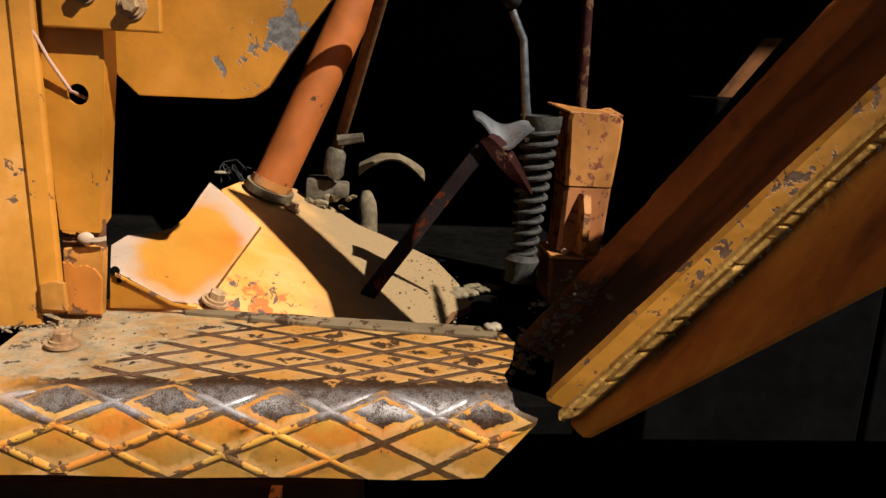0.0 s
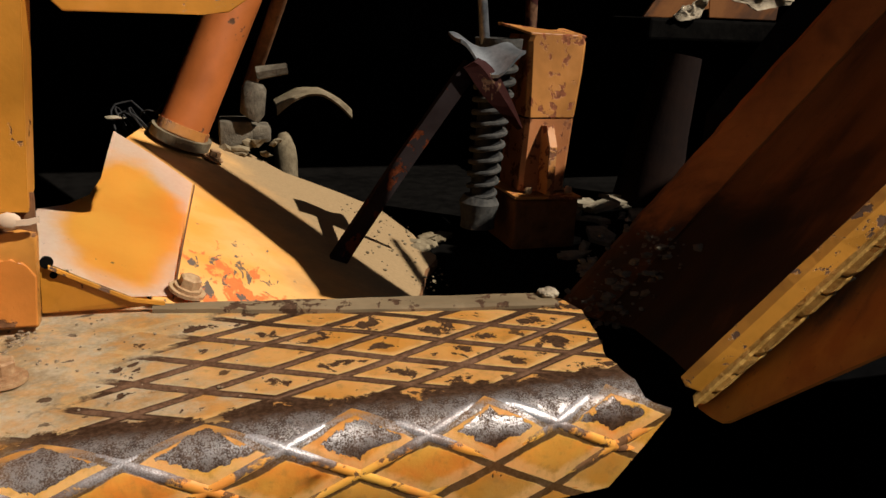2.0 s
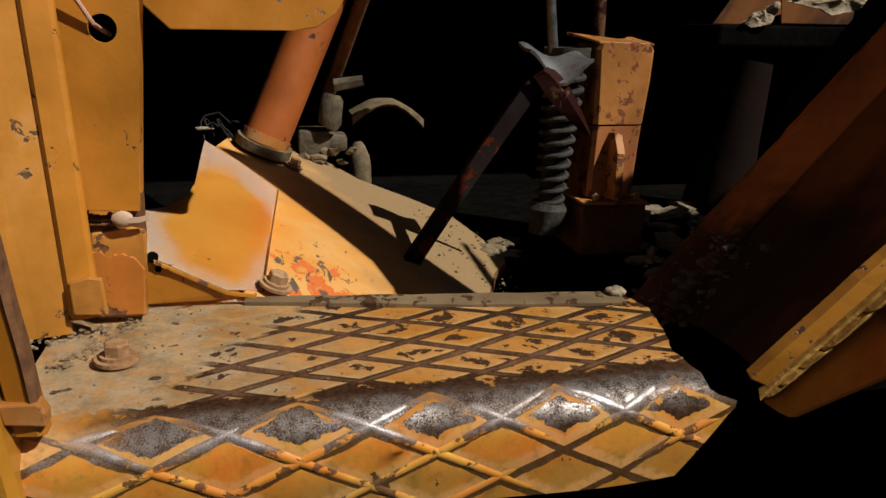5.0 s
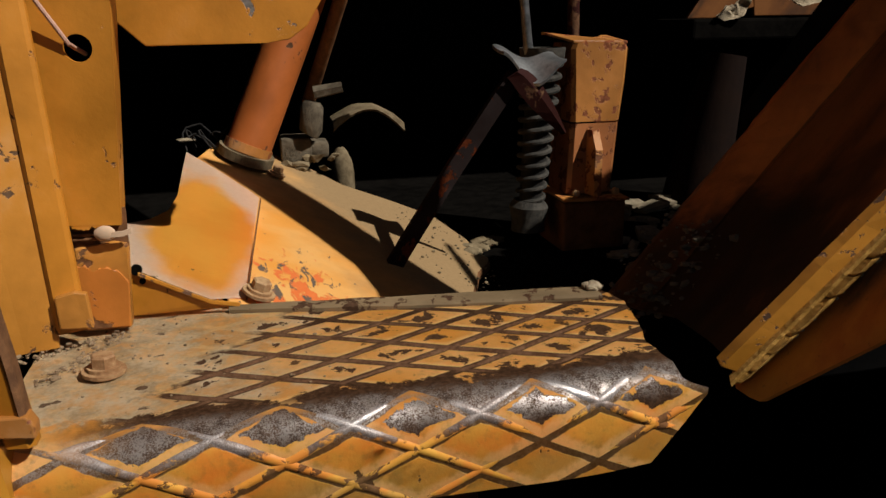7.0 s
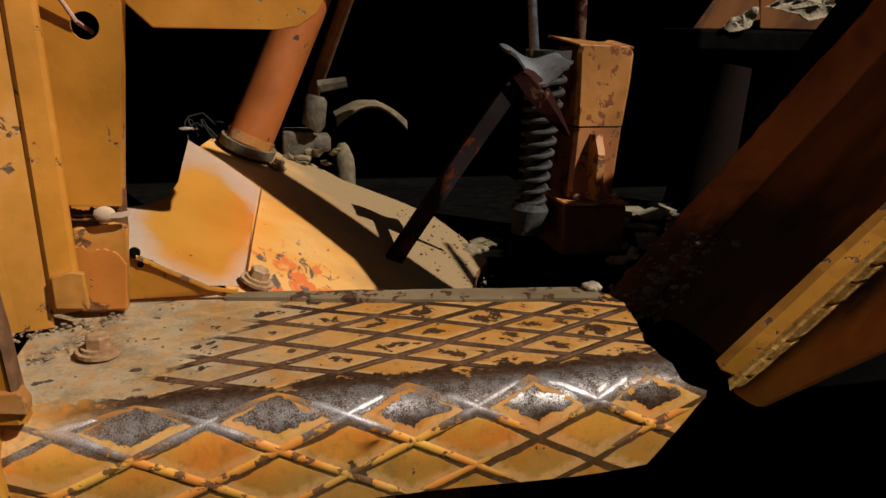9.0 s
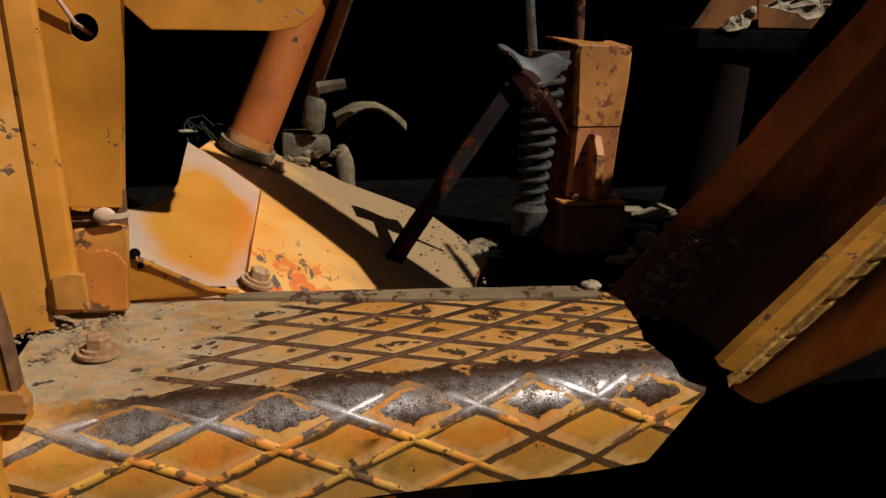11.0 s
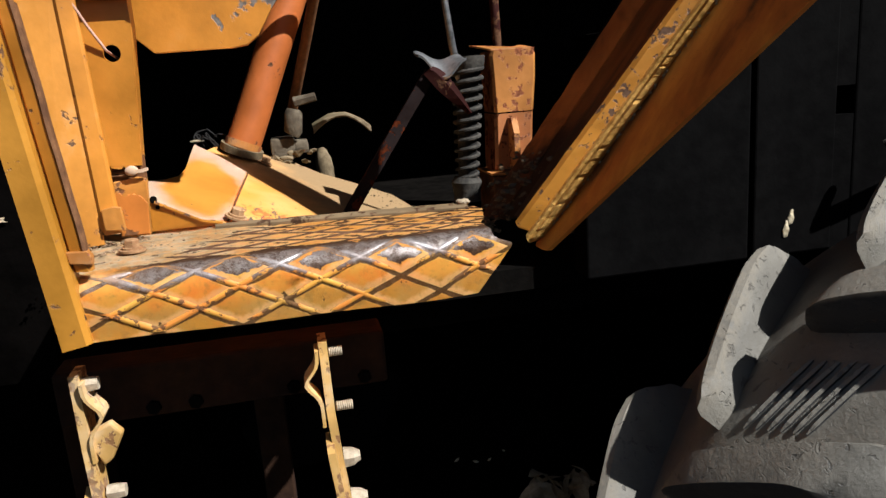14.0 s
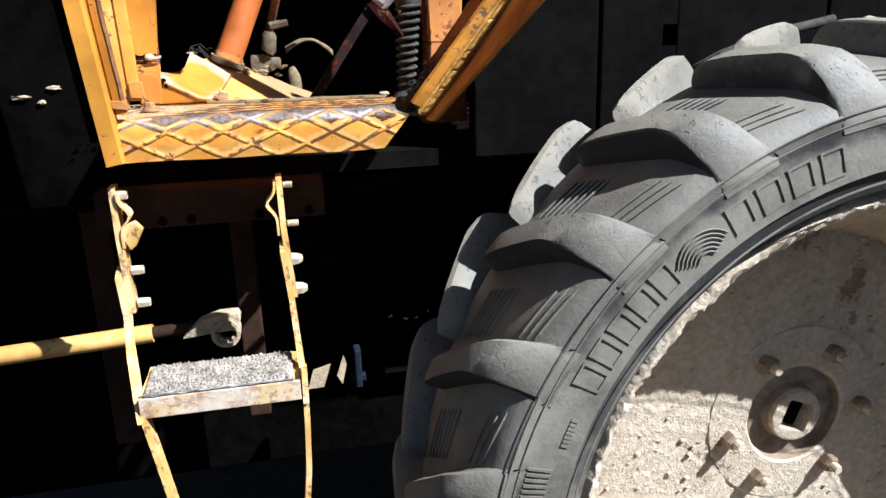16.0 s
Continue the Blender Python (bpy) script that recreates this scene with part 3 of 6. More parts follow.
bm = bmesh.new()
prism(bm, [(-400, -400, -0.3), (400, -400, -0.3), (400, 400, -0.3), (-400, 400, -0.3)], (0, 0, 0.3))
tagged(part("ground", bm, M_GROUND), "dry trodden earth under the machine", "ground", kind="structure")
# near-black shell, added to keep sky light out of the cab
plain("cab_floor", (-0.75, 0.24, 1.22), (2.2, 1.6, 1.255), M_DARK, "cab floor sheet, near-black in place of shade", "floor")
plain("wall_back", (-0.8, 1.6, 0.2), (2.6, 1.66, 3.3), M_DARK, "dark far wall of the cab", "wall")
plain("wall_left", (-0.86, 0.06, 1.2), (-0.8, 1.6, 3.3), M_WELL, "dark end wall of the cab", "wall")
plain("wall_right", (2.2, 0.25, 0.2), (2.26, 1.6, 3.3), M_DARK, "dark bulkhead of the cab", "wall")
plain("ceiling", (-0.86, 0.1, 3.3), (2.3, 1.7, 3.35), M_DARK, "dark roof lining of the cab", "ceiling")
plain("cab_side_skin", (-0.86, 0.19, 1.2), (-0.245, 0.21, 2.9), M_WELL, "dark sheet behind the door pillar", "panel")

hull = thing("body_side", (0.9, 0.19, 1.24), "near-black side panels of the machine body", "body panel")
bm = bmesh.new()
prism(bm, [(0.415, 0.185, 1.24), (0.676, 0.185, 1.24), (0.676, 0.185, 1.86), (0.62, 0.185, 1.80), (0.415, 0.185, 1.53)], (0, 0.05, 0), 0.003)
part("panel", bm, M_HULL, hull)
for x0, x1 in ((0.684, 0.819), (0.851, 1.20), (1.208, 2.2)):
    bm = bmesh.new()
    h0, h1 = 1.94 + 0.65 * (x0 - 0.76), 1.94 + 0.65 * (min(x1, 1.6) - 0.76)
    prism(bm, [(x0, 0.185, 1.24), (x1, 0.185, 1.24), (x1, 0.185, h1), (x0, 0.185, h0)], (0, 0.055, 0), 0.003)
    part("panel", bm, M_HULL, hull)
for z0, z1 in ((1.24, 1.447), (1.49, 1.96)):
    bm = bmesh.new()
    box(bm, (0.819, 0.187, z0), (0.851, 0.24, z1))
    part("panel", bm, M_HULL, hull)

chassis = thing("chassis", (0.3, 0.5, 0.9), "dark brown steel chassis beams under the cab", "chassis")
bm = bmesh.new()
box(bm, (-0.30, 0.10, 1.165), (0.10, 0.16, 1.235), bevel=0.004)
part("cross_beam", bm, M_CHASSIS, chassis)
for x in (-0.19, -0.14, -0.02, 0.07):
    bm = bmesh.new()
    tube(bm, [(x, 0.10, 1.178), (x, 0.094, 1.178)], 0.009, 6)
    part("beam_bolt", bm, M_DARK, chassis)
bm = bmesh.new()
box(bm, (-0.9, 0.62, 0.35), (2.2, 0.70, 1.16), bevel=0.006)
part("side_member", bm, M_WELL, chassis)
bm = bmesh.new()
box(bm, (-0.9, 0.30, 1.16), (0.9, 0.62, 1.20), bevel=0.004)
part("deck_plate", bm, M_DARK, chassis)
bm = bmesh.new()
box(bm, (-0.42, 0.46, 0.55), (-0.36, 0.52, 1.16), bevel=0.004)
part("post", bm, M_CHASSIS, chassis)
bm = bmesh.new()
box(bm, (-0.10, 0.42, 0.6), (-0.05, 0.47, 1.16), bevel=0.004)
part("post", bm, M_CHASSIS, chassis)

# ---- the step: chequer plate folded over the sill ----
NOSE = 0.026


FRONT = 0.07 - NOSE   # height of the flat front
ARC = NOSE * math.pi / 2


def step_point(x, s, lift=0.0):
    """A place on the plate: s runs from the lower front edge up, over the nose and back."""
    if s < FRONT:
        return Vector((x, -lift, 1.30 + s))
    if s < FRONT + ARC:
        a = (s - FRONT) / NOSE
        return Vector((x, NOSE - (NOSE + lift) * math.cos(a), 1.37 - NOSE + (NOSE + lift) * math.sin(a)))
    return Vector((x, NOSE + s - FRONT - ARC, 1.37 + lift))


def lerp_table(table, v):
    for (a, p), (b, q) in zip(table, table[1:]):
        if v <= b:
            return p + (q - p) * (v - a) / (b - a) if v > a else p
    return table[-1][1]


def step_right(s):
    return lerp_table([(0, 0.204), (0.046, 0.246), (0.056, 0.250), (0.061, 0.229), (0.09, 0.226), (0.12, 0.228), (0.19, 0.250), (0.21, 0.251), (0.25, 0.244)], s)


def step_back(x):
    """How far back the plate reaches at x, as s."""
    y = 0.262 if x < -0.12 else 0.2095 - 0.125 * x
    return FRONT + ARC + y - NOSE


step = thing("step_plate", (0, 0.1, 1.37), "worn yellow chequer-plate cab step with a polished bare nose", "step")
bm = bmesh.new()
ss = [0, 0.012, 0.03, FRONT] + [FRONT + NOSE * math.pi / 2 * i / 8 for i in range(1, 9)]
rows = []
for i in range(44):
    u = i / 43
    top = [FRONT + ARC + (step_back(-0.26 + 0.5 * u) - FRONT - ARC) * j / 14 for j in range(1, 15)]
    col = []
    for s in ss + top:
        r = step_right(s)
        x = -0.245 + (r + 0.245) * u
        if i == 43:
            x += 0.003 * noise.noise(Vector((s * 90, 3.3, 0))) + 0.002 * noise.noise(Vector((s * 260, 1.3, 0)))
        p = step_point(x, s)
        dent = 0.0022 * noise.noise(Vector((x * 9, s * 14, 0.4)))
        p.z += dent
        p.y += dent * (1 if s < 0.06 else 0)
        if i == 43 and s < 0.05:
            p.y += 0.004 * noise.noise(Vector((s * 60, 9.1, 0)))
        col.append(p)
    rows.append(col)
verts = [[bm.verts.new(p) for p in c] for c in rows]
uv = bm.loops.layers.uv.new("along")
spots = {}
for i, c in enumerate(verts):
    top = [FRONT + ARC + (step_back(-0.26 + 0.5 * i / 43) - FRONT - ARC) * j / 14 for j in range(1, 15)]
    for v, s in zip(c, ss + top):
        spots[v] = (v.co.x, s)
for a, b in zip(verts, verts[1:]):
    for j in range(len(a) - 1):
        for loop in bm.faces.new((a[j], a[j + 1], b[j + 1], b[j])).loops:
            loop[uv].uv = spots[loop.vert]
made = bmesh.ops.solidify(bm, geom=bm.faces[:], thickness=0.005)
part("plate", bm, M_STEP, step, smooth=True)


def rib_line(x0, way):
    """One raised rib of the lozenge pattern, slanting one way, as runs that stay on the plate."""
    runs, run = [], []
    for i in range(90):
        s = 0.003 + 0.246 * i / 89
        x = x0 + way * (s - 0.046) * 0.0445 / 0.0212
        leftmost = -0.205 if s < 0.075 else -0.170 + 0.075 * (s - 0.08) / 0.1
        s -= (0.005 + 0.038 * x) * (1 - max(0.0, min(1.0, (s - 0.068) / 0.032)))
        if s < 0.002:
            continue
        inside = leftmost + 0.012 * noise.noise(Vector((x0 * 40, way * 5, 1))) < x < step_right(s) - 0.011 and s < step_back(x) - 0.045
        if inside:
            run.append((x, s))
        elif run:
            runs.append(run)
            run = []
    if run:
        runs.append(run)
    return [r for r in runs if len(r) > 3]


def rib_mesh(run):
    bm = bmesh.new()
    half, out, spots = 0.0032, [], {}
    uv = bm.loops.layers.uv.new("along")
    for k, (x, s) in enumerate(run):
        end = 0.25 if k in (0, len(run) - 1) else 1.0
        tall = ((0.0013 if s > 0.05 else 0.0008) - 0.0022 * math.exp(-((s - 0.090) / 0.013) ** 2) + 0.0004 * noise.noise(Vector((x * 60, s * 60, 0)))) * end
        out.append([bm.verts.new(step_point(x + dx, s, h)) for dx, h in ((-half * 2.8, -0.001), (-half * 1.5, tall * 0.6), (0, tall), (half * 1.5, tall * 0.6), (half * 2.8, -0.001))])
        for v in out[-1]:
            spots[v] = (v.co.x, s)
    for a, b in zip(out, out[1:]):
        for j in range(4):
            for loop in bm.faces.new((a[j], a[j + 1], b[j + 1], b[j])).loops:
                loop[uv].uv = spots[loop.vert]
    return bm


for k in range(-7, 10):
    for way in (1, -1):
        for run in rib_line(-0.062 + 0.089 * k, way):
            part("rib", rib_mesh(run), M_RIB, step, smooth=True)
bm = bmesh.new()
rows = []
for i in range(24):
    x = -0.10 + 0.335 * i / 23
    yb = 0.2095 - 0.125 * x
    wide = 0.006 + 0.017 * min(1, i / 14)
    z = 1.3735 + 0.001 * noise.noise(Vector((x * 30, 0, 0)))
    rows.append([(x, yb - wide, z), (x, yb - wide + 0.002, z + 0.0022), (x, yb, z + 0.0026)])
sheet(bm, rows, (0, 0, -0.006))
part("edge_strip", bm, M_STRIP, step, "dusty flat strip along the rear edge")
bm = bmesh.new()
for k in range(9):
    lump(bm, (0.225 + 0.012 * random.random(), 0.168 + 0.012 * random.random(), 1.378), (0.006, 0.005, 0.004), k * 1.7)
part("dirt_clod", bm, M_DUSTY, step)
bm = bmesh.new()
for k in range(150):
    u = random.random()
    x, y = -0.236 + 0.05 * u + 0.012 * random.random(), 0.120 + 0.085 * u - 0.02 * random.random()
    r = 0.0005 + 0.0016 * random.random() ** 2
    lump(bm, (x, y, 1.3705 + r * 0.3), (r * 1.3, r, r * 0.6), k * 1.1, 0.7, 1)
for k in range(170):
    u = random.random()
    x, y = -0.285 + 0.10 * u, 0.148 + 0.040 * u - 0.02 * random.random() ** 2
    r = 0.0004 + 0.0018 * random.random() ** 3
    lump(bm, (x, y, 1.371 + r * 0.4 + 0.004 * random.random() ** 2), (r * 1.3, r, r * 0.8), k * 1.7, 0.7, 1)
for k in range(70):
    x, y = -0.215 + 0.20 * random.random(), 0.05 + 0.17 * random.random()
    r = 0.0005 + 0.0011 * random.random() ** 2
    lump(bm, (x, y, 1.371 + r * 0.4), (r, r, r * 0.7), k * 1.1, 0.5, 1)
tagged(part("sill_dirt", bm, M_SAND), "crumbled earth gathered on the sill by the posts", "dirt", kind="stuff")
hex_bolt((-0.187, 0.112, 1.3725), (0.05, 0, 1), 0.0125, "rusty hexagon bolt with washers on the dusty step")

# ---- door pillar, inner frame and posts at the hinge side ----
LEAN_X = -0.1


def leaning(x, z):
    """x moved along the pillar's lean, from its foot at 1.30 m."""
    return x + LEAN_X * (z - 1.30)


pillar = thing("door_pillar", (-0.235, 0, 1.30), "leaning yellow door pillar of folded steel with chipped edges", "pillar")
bm = bmesh.new()
sect = [(-0.249, 0.000), (-0.246, -0.012), (-0.222, -0.012), (-0.2175, -0.006), (-0.2175, 0.02), (-0.249, 0.02)]
rows = []
for z in (1.298, 1.45, 1.6, 1.8, 2.9):
    rows.append([(leaning(x, z), y, z + (0.004 if z < 1.3 and x > -0.23 else 0)) for x, y in sect])
vs = [[bm.verts.new(p) for p in r] for r in rows]
for a, b in zip(vs, vs[1:]):
    for j in range(6):
        bm.faces.new((a[j], a[(j + 1) % 6], b[(j + 1) % 6], b[j]))
bm.faces.new(vs[0])
bmesh.ops.bevel(bm, geom=[e for e in bm.edges if len(e.link_faces) == 2 and e.calc_face_angle(0) > 0.3], offset=0.0015, segments=2, affect="EDGES")
part("front_channel", bm, M_PILLAR, pillar, smooth=False)
bm = bmesh.new()
rows = []
for i in range(14):
    z = 1.378 + 1.5 * (i / 13) ** 1.6
    w = 0.002 * noise.noise(Vector((z * 40, 0, 0)))
    xr = -0.207 - 0.095 * (z - 1.386) + w
    rows.append([(xr - 0.016, 0.003, z), (xr - 0.004, 0.001, z), (xr, 0.004, z), (xr, 0.014, z)])
sheet(bm, rows, (-0.003, 0.005, 0))
part("inner_flange", bm, M_CAB, pillar, "orange inner flange beside the channel")
bm = bmesh.new()
rows = []
for i in range(60):
    z = 1.386 + 1.5 * (i / 59) ** 1.6
    w = 0.001 * noise.noise(Vector((z * 22, 0, 0)))
    xr = -0.2065 - 0.095 * (z - 1.386) + w
    rows.append([(xr - 0.003 + 0.0022 * noise.noise(Vector((z * 30, 4, 0))), -0.0005, z), (xr - 0.003, -0.001, z), (xr, 0.002, z), (xr, 0.012, z)])
sheet(bm, rows, (-0.001, 0.003, 0))
part("flange_edge", bm, M_RUST, pillar, "ragged edge rusted dark brown")
bm = bmesh.new()
prism(bm, [(-0.226, -0.002, 1.388), (-0.204, -0.002, 1.385), (-0.2035, -0.002, 1.393), (-0.207, -0.002, 1.400), (-0.228, -0.002, 1.401)], (0, 0.012, 0), 0.0012)
part("flange_foot", bm, M_BRACKET, pillar, "chipped orange foot of the flange")
bm = bmesh.new()
rows = []
for i in range(12):
    z = 1.374 + 1.5 * (i / 11) ** 1.5
    rows.append([(-0.268 + 0.039 * t - (0.03 + 0.07 * (1 - t)) * (z - 1.383), 0.155 + 0.010 * t + 0.0012 * noise.noise(Vector((t * 3, z * 14, 0))), z) for t in (0, 0.15, 0.4, 0.7, 1)])
sheet(bm, rows, (0, 0.004, 0))
part("side_panel", bm, M_PANEL, pillar, "light dusty yellow side sheet", smooth=False)
bm = bmesh.new()
rows = []
for i in range(12):
    z = 1.386 + 1.5 * (i / 11) ** 1.5
    x0, x1 = -0.2285 - 0.03 * (z - 1.383), -0.207 - 0.03 * (z - 1.383)
    rows.append([(x0, 0.164, z), (x0 + 0.003, 0.162, z), (x1 - 0.003, 0.167, z), (x1, 0.169, z), (x1, 0.174, z)])
sheet(bm, rows, (-0.003, 0.004, 0))
part("rear_strip", bm, M_CAB, pillar, smooth=False)
bm = bmesh.new()
prism(bm, [(-0.224, 0.157, 1.392), (-0.200, 0.159, 1.390), (-0.202, 0.160, 1.419), (-0.211, 0.160, 1.421), (-0.225, 0.158, 1.418)], (0, 0.006, 0), 0.0012)
part("foot_lug", bm, M_FOOT, pillar)


def slab(outline, y, thick, hole=None):
    """An upright plate facing the door, with an optional round hole (x, z, radius)."""
    bm = bmesh.new()
    if hole is None:
        return prism(bm, [(x, y, z) for x, z in outline], (0, thick, 0), 0.0012)
    hx, hz, hr = hole
    n, ring = len(outline), []
    m = 24
    inner = [(hx + hr * math.cos(2 * math.pi * j / m), hz + hr * math.sin(2 * math.pi * j / m)) for j in range(m)]

    def reach(a):
        d = Vector((math.cos(a), math.sin(a)))
        best = 9.0
        for (p, q), (r, s) in zip(outline, outline[1:] + outline[:1]):
            e = Vector((r - p, s - q))
            c = d.x * -e.y + d.y * e.x
            if abs(c) > 1e-9:
                w = Vector((p - hx, q - hz))
                t, u = (w.x * -e.y + w.y * e.x) / c, (d.x * w.y - d.y * w.x) / c
                if t > 0 and -1e-6 <= u <= 1 + 1e-6:
                    best = min(best, t)
        return hx + d.x * best, hz + d.y * best

    angles = sorted([2 * math.pi * j / m for j in range(m)] + [math.atan2(q - hz, p - hx) % (2 * math.pi) for p, q in outline])
    ins = [(hx + hr * math.cos(a), hz + hr * math.sin(a)) for a in angles]
    outs = [reach(a) for a in angles]
    lay = [[bm.verts.new((x, yy, z)) for x, z in loop] for yy in (y, y + thick) for loop in (ins, outs)]
    k = len(angles)
    for j in range(k):
        i = (j + 1) % k
        bm.faces.new((lay[0][j], lay[0][i], lay[1][i], lay[1][j]))
        bm.faces.new((lay[2][j], lay[3][j], lay[3][i], lay[2][i]))
        bm.faces.new((lay[0][j], lay[2][j], lay[2][i], lay[0][i]))
        bm.faces.new((lay[1][j], lay[1][i], lay[3][i], lay[3][j]))
    bmesh.ops.remove_doubles(bm, verts=bm.verts, dist=0.0002)
    return bm


post = thing("frame_post", (-0.19, 0.2, 1.46), "yellow upright post plate with a round wire hole", "post")
part("plate", slab([(-0.212, 1.468), (-0.174, 1.466), (-0.1605, 1.63), (-0.1585, 2.6), (-0.250, 2.6), (-0.220, 1.60)], 0.184, 0.005, (-0.187, 1.603, 0.0102)), M_CAB, post)
bm = bmesh.new()
prism(bm, [(-0.174, 0.186, 1.466), (-0.1605, 0.186, 1.63), (-0.1585, 0.186, 2.6), (-0.1585, 0.225, 2.6), (-0.1625, 0.225, 1.63), (-0.176, 0.225, 1.474)], (-0.003, 0, 0))
part("side_flange", bm, M_CAB, post)
bm = bmesh.new()
prism(bm, [(-0.214, 0.189, 1.376), (-0.1775, 0.189, 1.376), (-0.1745, 0.189, 1.419), (-0.172, 0.189, 1.4485), (-0.183, 0.189, 1.4515), (-0.196, 0.189, 1.449), (-0.213, 0.189, 1.4475)], (0, 0.012, 0), 0.0015)
part("foot_plate", bm, M_FOOT, post, "chipped foot plate below the joint")
bm = bmesh.new()
prism(bm, [(-0.2135, 0.187, 1.4345), (-0.2095, 0.187, 1.4312), (-0.2065, 0.187, 1.4345), (-0.2035, 0.187, 1.4285), (-0.2005, 0.187, 1.4262), (-0.1965, 0.187, 1.4305), (-0.194, 0.187, 1.4288), (-0.190, 0.187, 1.4310), (-0.186, 0.187, 1.4272), (-0.183, 0.187, 1.4281), (-0.180, 0.187, 1.4245), (-0.1745, 0.187, 1.4165), (-0.178, 0.187, 1.378), (-0.212, 0.187, 1.378)], (0, 0.005, 0), 0.001)
part("cracked_patch", bm, M_PATCH, post)
bm = bmesh.new()
prism(bm, [(-0.2135, 0.193, 1.446), (-0.172, 0.193, 1.446), (-0.171, 0.193, 1.478), (-0.2135, 0.193, 1.478)], (0, 0.003, 0))
for x, z in ((-0.2125, 1.4585), (-0.2125, 1.4548)):
    tube(bm, [(x, 0.1905, z), (x + 0.021, 0.1905, z - 0.0006)], 0.0014, 8)
part("joint_packing", bm, M_RUST, post)
bm = bmesh.new()   # torn lower edge of the post plate
tear = [(-0.2105 + 0.0012 * k, 0.1843, 1.4655 + 0.0028 * noise.noise(Vector((k * 0.45, 3, 1))) - 0.0022 * math.exp(-((k - 7) / 3.0) ** 2) + 0.0035 * math.exp(-((k - 27) / 4.0) ** 2)) for k in range(31)]
prism(bm, [(-0.2105, 0.1843, 1.472)] + tear + [(-0.1745, 0.1843, 1.472)], (0, 0.004, 0))
part("torn_edge", bm, M_CAB, post)
bm = bmesh.new()
lump(bm, (-0.1868, 0.183, 1.4603), (0.0085, 0.003, 0.0066), 2.0, 0.03)
ribbon(bm, [(-0.184, 0.1815, 1.4592), (-0.174, 0.1815, 1.4595), (-0.167, 0.1820, 1.4612)], (0, 0, 0.0042), (0, 0.0015, 0))
part("sealant_blob", bm, M_BLOB, post, "pale blob of dried sealant", smooth=True)

bm = bmesh.new()
tube(bm, [(-0.30, 0.13, 1.84), (-0.262, 0.145, 1.76), (-0.232, 0.165, 1.69), (-0.207, 0.172, 1.635), (-0.192, 0.181, 1.606), (-0.186, 0.205, 1.598)], 0.0018, 8)
tagged(part("wire", bm, M_WIRE, smooth=True), "bare pinkish wire threaded through the post hole", "wire")

plate = thing("hinge_plate", (-0.14, 0.17, 1.68), "yellow bolted hinge plate over the post", "plate")
bm = bmesh.new()
box(bm, (-0.210, 0.169, 1.664), (-0.102, 0.177, 1.76), bevel=0.002)
part("plate", bm, M_CAB, plate)
for x, z in ((-0.127, 1.688), (-0.17, 1.70)):
    hex_bolt((x, 0.169, z), (0, -1, 0), 0.0105, "rusty bolt on the yellow hinge plate", "hinge plate bolts")

# the tank-like casing that hangs behind the post
case = thing("hanging_casing", (-0.06, 0.24, 1.61), "yellow sheet casing with chamfered lower corners, worn to metal", "casing")
outline = [(-0.169, 2.37), (-0.169, 1.6235), (-0.1465, 1.602), (-0.0485, 1.603), (-0.029, 1.6055), (-0.0135, 1.6165), (0.0065, 1.6485), (0.0515, 1.709), (0.089, 1.797), (0.105, 2.37)]
bm = bmesh.new()
prism(bm, [(x, 0.240, z) for x, z in outline], (0, 0.004, 0), 0.001)
part("front_sheet", bm, M_CASE, case)
bm = bmesh.new()
rows = [[(x, 0.244, z), (x, 0.256, z)] for x, z in outline]
sheet(bm, rows, (0, 0, 0.003))
part("rim_sheet", bm, M_BEAM, case)

# unseen plate, outlined to throw the shadow band across the floor pan
rail = thing("shadow_plate", (0.60, 0.05, 1.8), "unseen brown plate that casts a shadow band on the floor pan", "frame plate")
outline = [(0.59, 1.80), (0.398, 1.80), (0.416, 1.822), (0.483, 1.946), (0.526, 2.086), (0.578, 2.286), (0.601, 2.392), (0.613, 2.47), (0.746, 2.47), (0.723, 2.344), (0.692, 2.208), (0.649, 2.051), (0.63, 1.978), (0.614, 1.91)]
bm = bmesh.new()
prism(bm, [(x, 0.05, z) for x, z in outline], (0, 0.012, 0), 0.001)
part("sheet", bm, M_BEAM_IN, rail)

# ---- floor pan, cover and steering tube ----
PAN_N = Vector((0.366, -0.082, 0.928)).normalized()


def pan_z(x, y):
    return 1.368 - (PAN_N.x * (x + 0.067) + PAN_N.y * (y - 0.246)) / PAN_N.z


pan = thing("floor_pan", (0.05, 0.5, 1.34), "sloping dusty yellow floor pan with red wear patches", "floor pan")
bm = bmesh.new()
outline = [(-0.10, 0.225), (-0.03, 0.22), (0.05, 0.245), (0.155, 0.36), (0.19, 0.43), (0.225, 0.53), (0.240, 0.555), (0.262, 0.598), (0.268, 0.615), (0.250, 0.635), (0.252, 0.68), (0.214, 0.765), (0.15, 0.775), (0.065, 0.78), (0.015, 0.825), (-0.05, 0.84), (-0.125, 0.80), (-0.15, 0.66), (-0.12, 0.56), (-0.10, 0.5)]
outline = [(x + 0.002 * noise.noise(Vector((x * 50, y * 50, 0))), y, pan_z(x, y)) for x, y in outline]
prism(bm, outline, PAN_N * -0.004, 0.0008)
part("sheet", bm, M_PAN, pan)
bm = bmesh.new()
rim = [(0.05, 0.245), (0.155, 0.36), (0.19, 0.43), (0.225, 0.53), (0.240, 0.555), (0.262, 0.598)]
ribbon(bm, [(x, y, pan_z(x, y) - 0.007) for x, y in rim], (0.004, -0.002, 0), (0, 0, 0.011))
part("turned_edge", bm, M_RUST, pan, "rusty turned-down edge")
bm = bmesh.new()
